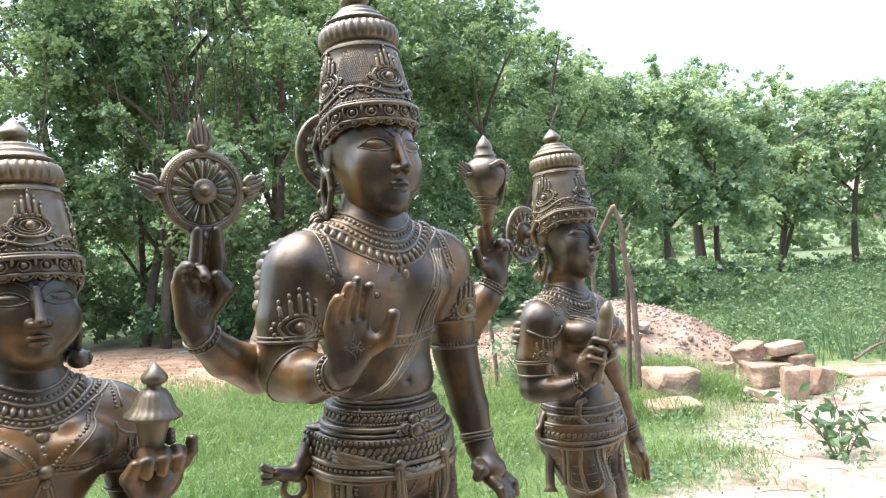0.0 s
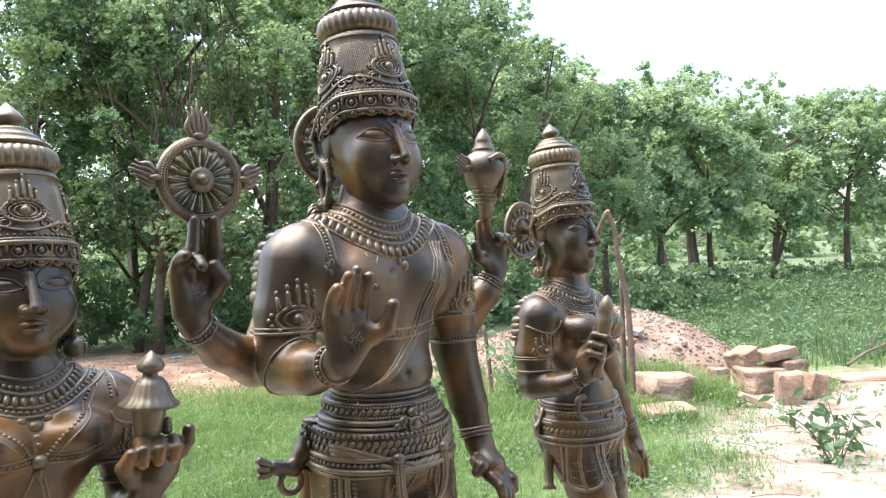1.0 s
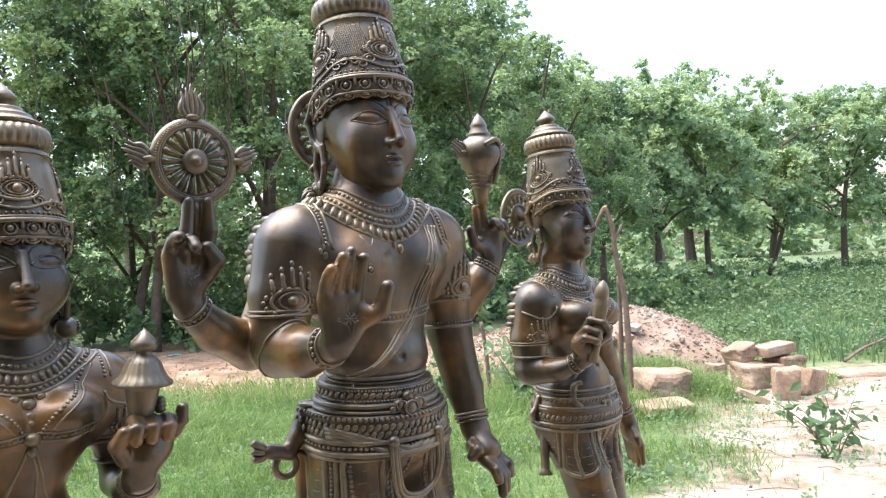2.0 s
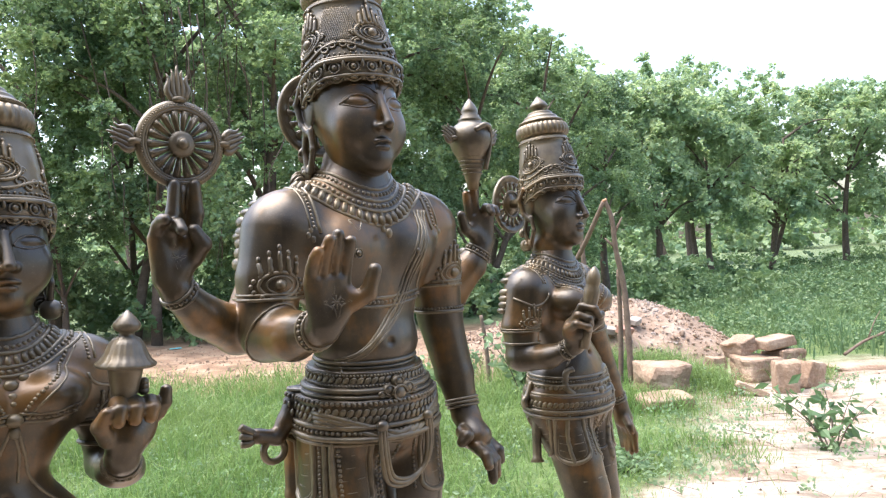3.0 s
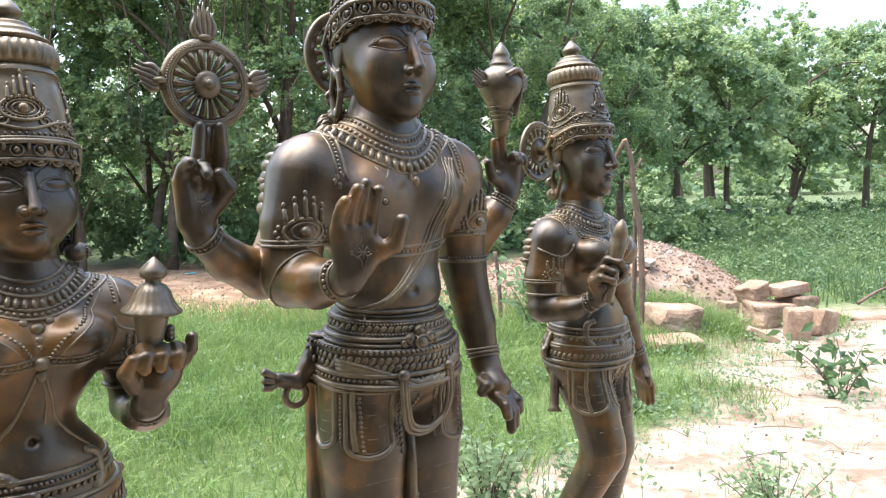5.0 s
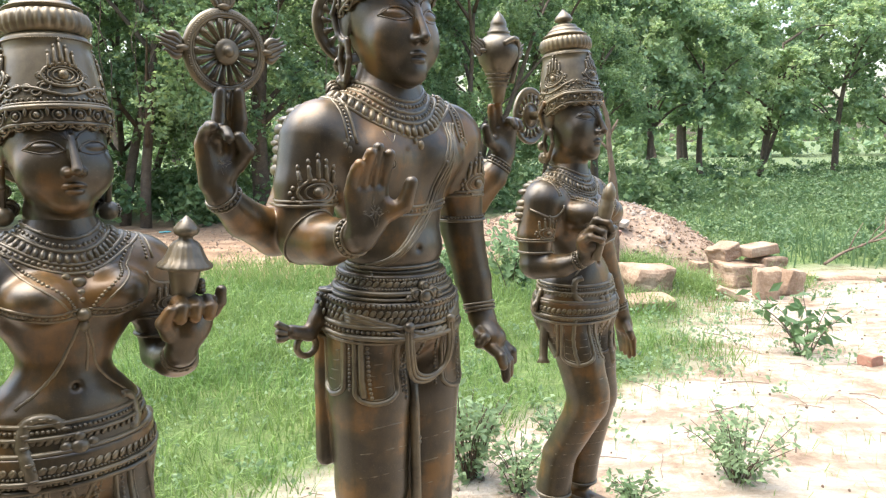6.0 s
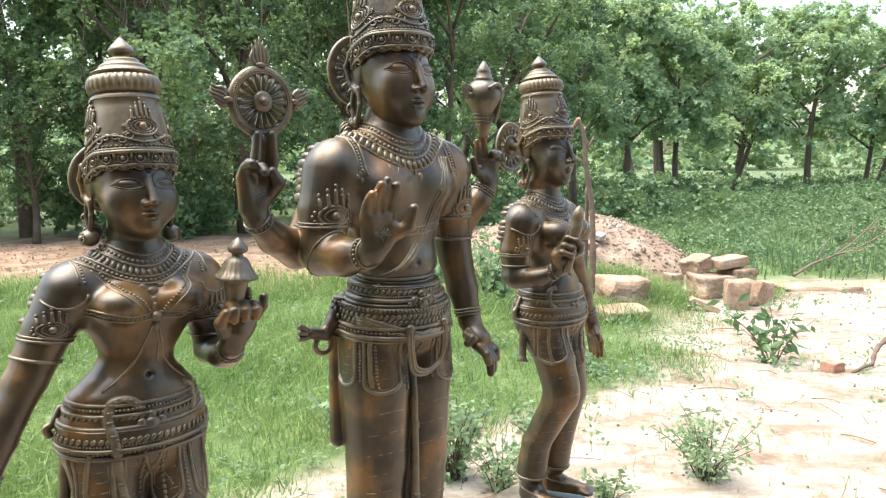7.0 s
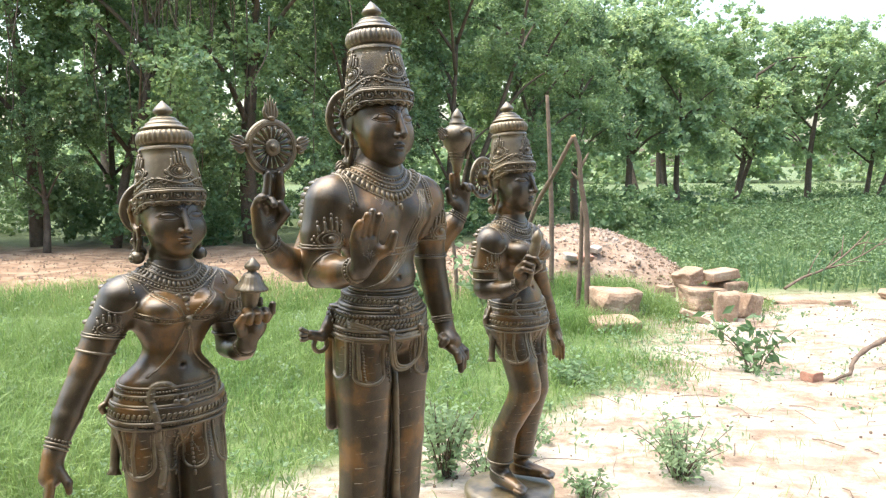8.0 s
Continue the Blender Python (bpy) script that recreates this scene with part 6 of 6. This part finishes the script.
def brick(x, y, turn, label):
    bm = bmesh.new()
    bmesh.ops.create_cube(bm, size=1.0)
    for v in bm.verts:
        v.co = Vector((v.co.x * 0.12, v.co.y * 0.11, v.co.z * 0.07))
    bmesh.ops.bevel(bm, geom=bm.edges[:], offset=0.004, segments=2, affect="EDGES")
    bmesh.ops.subdivide_edges(bm, edges=bm.edges[:], cuts=2, use_grid_fill=True)
    for v in bm.verts:
        v.co += noise.noise_vector(v.co * 26) * 0.006
    me = bpy.data.meshes.new("brick")
    bm.to_mesh(me)
    bm.free()
    me.materials.append(BRICK)
    ob = new("brick", me)
    ob.matrix_world = pose(x, y, float(ground_height(x, y)) + 0.033, 0, 0, turn)
    tagged(ob, label, "brick")


brick(3.06, 5.2, 24, "broken half of a red clay brick on bare sand")


def root_branch():
    sh = Shell()
    line = spline([(3.16, 5.12, 0.0), (3.28, 5.17, 0.03), (3.38, 5.24, 0.03), (3.43, 5.3, 0.09), (3.55, 5.4, 0.14), (3.75, 5.5, 0.2), (4.1, 5.65, 0.24), (4.8, 5.9, 0.05)], 6)
    tube(sh, line, np.linspace(0.012, 0.024, len(line)) * (1 + 0.15 * np.sin(np.arange(len(line)) * 1.3)), 8)
    tagged(new("fallen_branch", sh.mesh("fallen_branch", STICK)), "crooked bare brown branch lying on the sand", "branch")


root_branch()


def mound():
    """A long heap of earth and broken rubble."""
    n, m = 90, 46
    X, Y = np.meshgrid(np.linspace(-0.6, 4.9, n), np.linspace(9.1, 12.8, m))
    u, w = (X - 2.2) / 2.1, (Y - 11.0) / 1.6
    ridge = np.clip(1 - np.abs(u) ** 2.6, 0, 1) * np.clip(1 - w * w, 0, 1) ** 0.8
    Z = 0.78 * ridge * (0.85 + 0.15 * np.cos(u * 3 - 0.8)) - 0.05
    for i in range(n):
        for j in range(m):
            Z[j, i] += 0.05 * noise.noise(Vector((X[j, i] * 3, Y[j, i] * 3, 0))) + 0.03 * noise.noise(Vector((X[j, i] * 9, Y[j, i] * 9, 2)))
    v = np.stack([X.ravel(), Y.ravel(), Z.ravel()], 1)
    root = tagged(new("rubble_mound", mesh_of("rubble_mound", v, np.array(grid_faces(m, n, False)), RUBBLE)), "heap of reddish earth and broken rubble", "rubble heap")
    # loose lumps and chips on it
    r = np.random.default_rng(5)
    sh = {"pale_rubble": Shell(), "red_rubble": Shell()}
    for k in range(5200):
        i, j = r.integers(6, n - 6), r.integers(2, m // 2 + 6)
        s = r.uniform(0.006, 0.022) * (2.4 if r.uniform() < 0.05 else 1)
        c = v[j * n + i] + (r.normal() * 0.03, r.normal() * 0.03, s * 0.2)
        if c[2] < 0.04:
            continue
        pale = r.uniform() < 0.16 + 0.3 * (c[0] > 1.9) * (c[0] < 3.2)
        ball(sh["pale_rubble" if pale else "red_rubble"], c, s * r.uniform(0.5, 1.2, 3), Euler(r.uniform(0, 3, 3)).to_matrix().to_4x4(), 5, 3)
    for name, mat in (("pale_rubble", CHIPS), ("red_rubble", RUBBLE)):
        ob = new(name, sh[name].mesh(name, mat, False))
        ob.parent = root
        ob["kind"] = "stuff"


CHIPS = plain_material("plaster_chips", [(0.3, (0.24, 0.19, 0.15)), (0.7, (0.44, 0.38, 0.32))], 5.0, 0.9, 0.3, 0.01)
mound()
block("concrete_lump", 2.25, 9.72, 0.42, (0.2, 0.13, 0.08), (14, 8, 20), CHIPS, "pale broken concrete lump on the rubble heap", "", 41, 0.06, "rubble")
block("concrete_lump", 2.62, 9.9, 0.5, (0.15, 0.13, 0.07), (10, -12, 50), CHIPS, "pale broken concrete lump on the rubble heap", "", 42, 0.06, "rubble")
block("brick_lump", 2.42, 9.62, 0.42, (0.2, 0.12, 0.09), (20, 5, 35), BRICK, "broken red brick lump on the rubble heap", "", 43, 0.05, "rubble")


FRESH_WOOD = plain_material("fresh_wood", [(0.3, (0.42, 0.2, 0.1)), (0.7, (0.58, 0.33, 0.19))], 40.0, 0.8, 0.3, 0.004)


def pole(pts, r0, r1, label, twigs=(), cut=False):
    root = new("wooden_pole")
    root.location = pts[0]
    o = np.array(pts[0])
    sh = Shell()
    line = spline([np.array(p) - o for p in pts], 7)
    tube(sh, line, np.linspace(r0, r1, len(line)) * (1 + 0.08 * np.sin(np.arange(len(line)) * 2.1)), 9)
    for k, way in twigs:
        b = line[int(k * (len(line) - 1))]
        tube(sh, [b, b + np.array(way) * 0.6, b + np.array(way)], [r1 * 0.8, r1 * 0.6, r1 * 0.3], 6)
    ob = new("stake", sh.mesh("stake", STICK))
    ob.parent = root
    if cut:
        tip = Shell()
        tube(tip, [line[-1] - (line[-1] - line[-2]) * 0.4, line[-1] + (line[-1] - line[-2]) * 0.25], [r1 * 1.08, r1 * 1.02], 9)
        end = new("cut_end", tip.mesh("cut_end", FRESH_WOOD))
        end.parent = root
        end["label"] = "freshly cut orange-brown wood end"
    tagged(root, label, "pole", "rough poles stuck in the grass")


STAKE = "rough crooked wooden pole stuck in the grass"
pole([(2.08, 8.1, -0.05), (2.07, 8.1, 0.5), (2.05, 8.1, 1.0), (1.97, 8.05, 1.42), (1.94, 8.02, 1.7), (1.87, 8.0, 1.9)], 0.034, 0.022, STAKE, ((0.7, (0.09, 0, 0.17)), (0.62, (-0.1, 0.02, 0.1))), True)
pole([(2.0, 8.24, -0.05), (2.02, 8.2, 0.6), (2.01, 8.15, 1.2)], 0.028, 0.02, STAKE)
pole([(1.3, 8.9, -0.05), (1.45, 8.75, 0.6), (1.58, 8.55, 1.13), (1.72, 8.25, 1.5), (1.86, 8.0, 1.88)], 0.03, 0.022, STAKE)
pole([(1.87, 9.05, -0.05), (1.86, 9.03, 0.9), (1.82, 9.0, 1.7), (1.78, 9.0, 2.41)], 0.032, 0.022, STAKE)
pole([(0.72, 8.9, -0.05), (0.7, 8.9, 0.4), (0.66, 8.9, 0.75)], 0.025, 0.02, STAKE)


def litter():
    """Clods and dry leaves on the red bank, stones and twigs on the sand."""
    r = np.random.default_rng(9)
    a, b = Shell(), Shell()
    for k in range(3200):
        x, y = r.uniform(-9.5, 1.2), r.uniform(9.4, 14.5)
        s = r.uniform(0.005, 0.024) * (1.9 if r.uniform() < 0.06 else 1)
        ball(a, (x, y, float(ground_height(x, y)) + s * 0.2), s * r.uniform(0.5, 1.3, 3) * (1, 1, 0.6), Euler(r.uniform(0, 3, 3)).to_matrix().to_4x4(), 5, 3)
    stuff("earth_clods", a.mesh("earth_clods", RUBBLE, False), "loose red clods of earth on the bank", "earth clods")
    for k in range(700):
        x, y = r.uniform(-0.8, 6.5), r.uniform(2.4, 8.6)
        if x < sand_edge(y) - 0.2:
            continue
        s = r.uniform(0.003, 0.012)
        ball(b, (x, y, float(ground_height(x, y)) + s * 0.3), s * r.uniform(0.6, 1.3, 3), None, 5, 3)
    for k in range(230):
        x, y = r.uniform(-0.6, 6.0), r.uniform(2.4, 8.0)
        if x < sand_edge(y) - 0.2:
            continue
        t, L = r.uniform(0, 6.28), r.uniform(0.05, 0.3)
        z = float(ground_height(x, y)) + 0.005
        q = [(x + L * u * math.cos(t) + r.normal() * 0.01, y + L * u * math.sin(t) + r.normal() * 0.01, z + 0.012 * math.sin(u * 3)) for u in (0, 0.35, 0.7, 1.0)]
        tube(b, q, r.uniform(0.0012, 0.0035), 4)
    stuff("twigs_and_pebbles", b.mesh("twigs_and_pebbles", STICK, False), "dry twigs and small pebbles on the sand", "litter")


litter()


def far_woods():
    """The line of woods behind the field, with haze put into its leaf colour."""
    x = rng.uniform(-70, 90, 420)
    y = 70 + rng.uniform(0, 18, 420)
    r = rng.uniform(1.6, 3.4, 420)
    c = np.stack([x, y, rng.uniform(0.5, 6.0, 420)], 1)
    p = clump_points(c, r, 12, 0.8)
    stuff("far_woods", leaf_mesh("far_woods", p[p[:, 2] > 0], rng.uniform(0.4, 0.75, int((p[:, 2] > 0).sum())), LEAF_FAR, 0.1, 0.5), "distant green woods behind the field, haze put into the leaf colour", "woods")


far_woods()


def dry_branch(x, y, turn, scale, label):
    """A bare fallen branch with forks."""
    sh = Shell()
    main = spline([(0, 0, 0.02), (0.35, 0.05, 0.16), (0.7, 0.02, 0.28), (1.15, 0.1, 0.5), (1.5, 0.12, 0.78)], 6)
    tube(sh, main, np.linspace(0.024, 0.008, len(main)), 6)
    for k, way in ((7, (0.3, 0.1, 0.35)), (12, (0.35, -0.2, 0.05)), (16, (0.2, 0.2, 0.3)), (20, (0.25, -0.1, 0.02))):
        tube(sh, [main[k], main[k] + np.array(way) * 0.5 + (0, 0, 0.03), main[k] + np.array(way)], [0.011, 0.008, 0.004], 5)
    ob = new("dry_branch", sh.mesh("dry_branch", STICK))
    ob.matrix_world = pose(x, y, float(ground_height(x, y)), 0, 0, turn)
    ob.scale = (scale, scale, scale)
    tagged(ob, label, "branch")


dry_branch(4.9, 9.3, 12, 0.9, "bare dry branch lying at the edge of the scrub")
dry_branch(5.6, 10.2, -8, 0.8, "bare dry branch lying at the edge of the scrub")


def scrap(x, y):
    bm = bmesh.new()
    bmesh.ops.create_grid(bm, x_segments=5, y_segments=4, size=0.5)
    for v in bm.verts:
        v.co = Vector((v.co.x * 0.2, v.co.y * 0.13, 0.02 + 0.018 * noise.noise(v.co * 5)))
    me = bpy.data.meshes.new("plastic_scrap")
    bm.to_mesh(me)
    bm.free()
    me.materials.append(plain_material("blue_plastic", [(0.3, (0.1, 0.45, 0.5)), (0.7, (0.2, 0.6, 0.62))], 20.0, 0.35, 0.2, 0.004))
    ob = new("plastic_scrap", me)
    ob.modifiers.new("thickness", "SOLIDIFY").thickness = 0.003
    ob.matrix_world = pose(x, y, float(ground_height(x, y)) - 0.005, 0, 0, 25)
    tagged(ob, "crumpled turquoise plastic scrap on the red bank", "litter")


scrap(-4.3, 14.4)
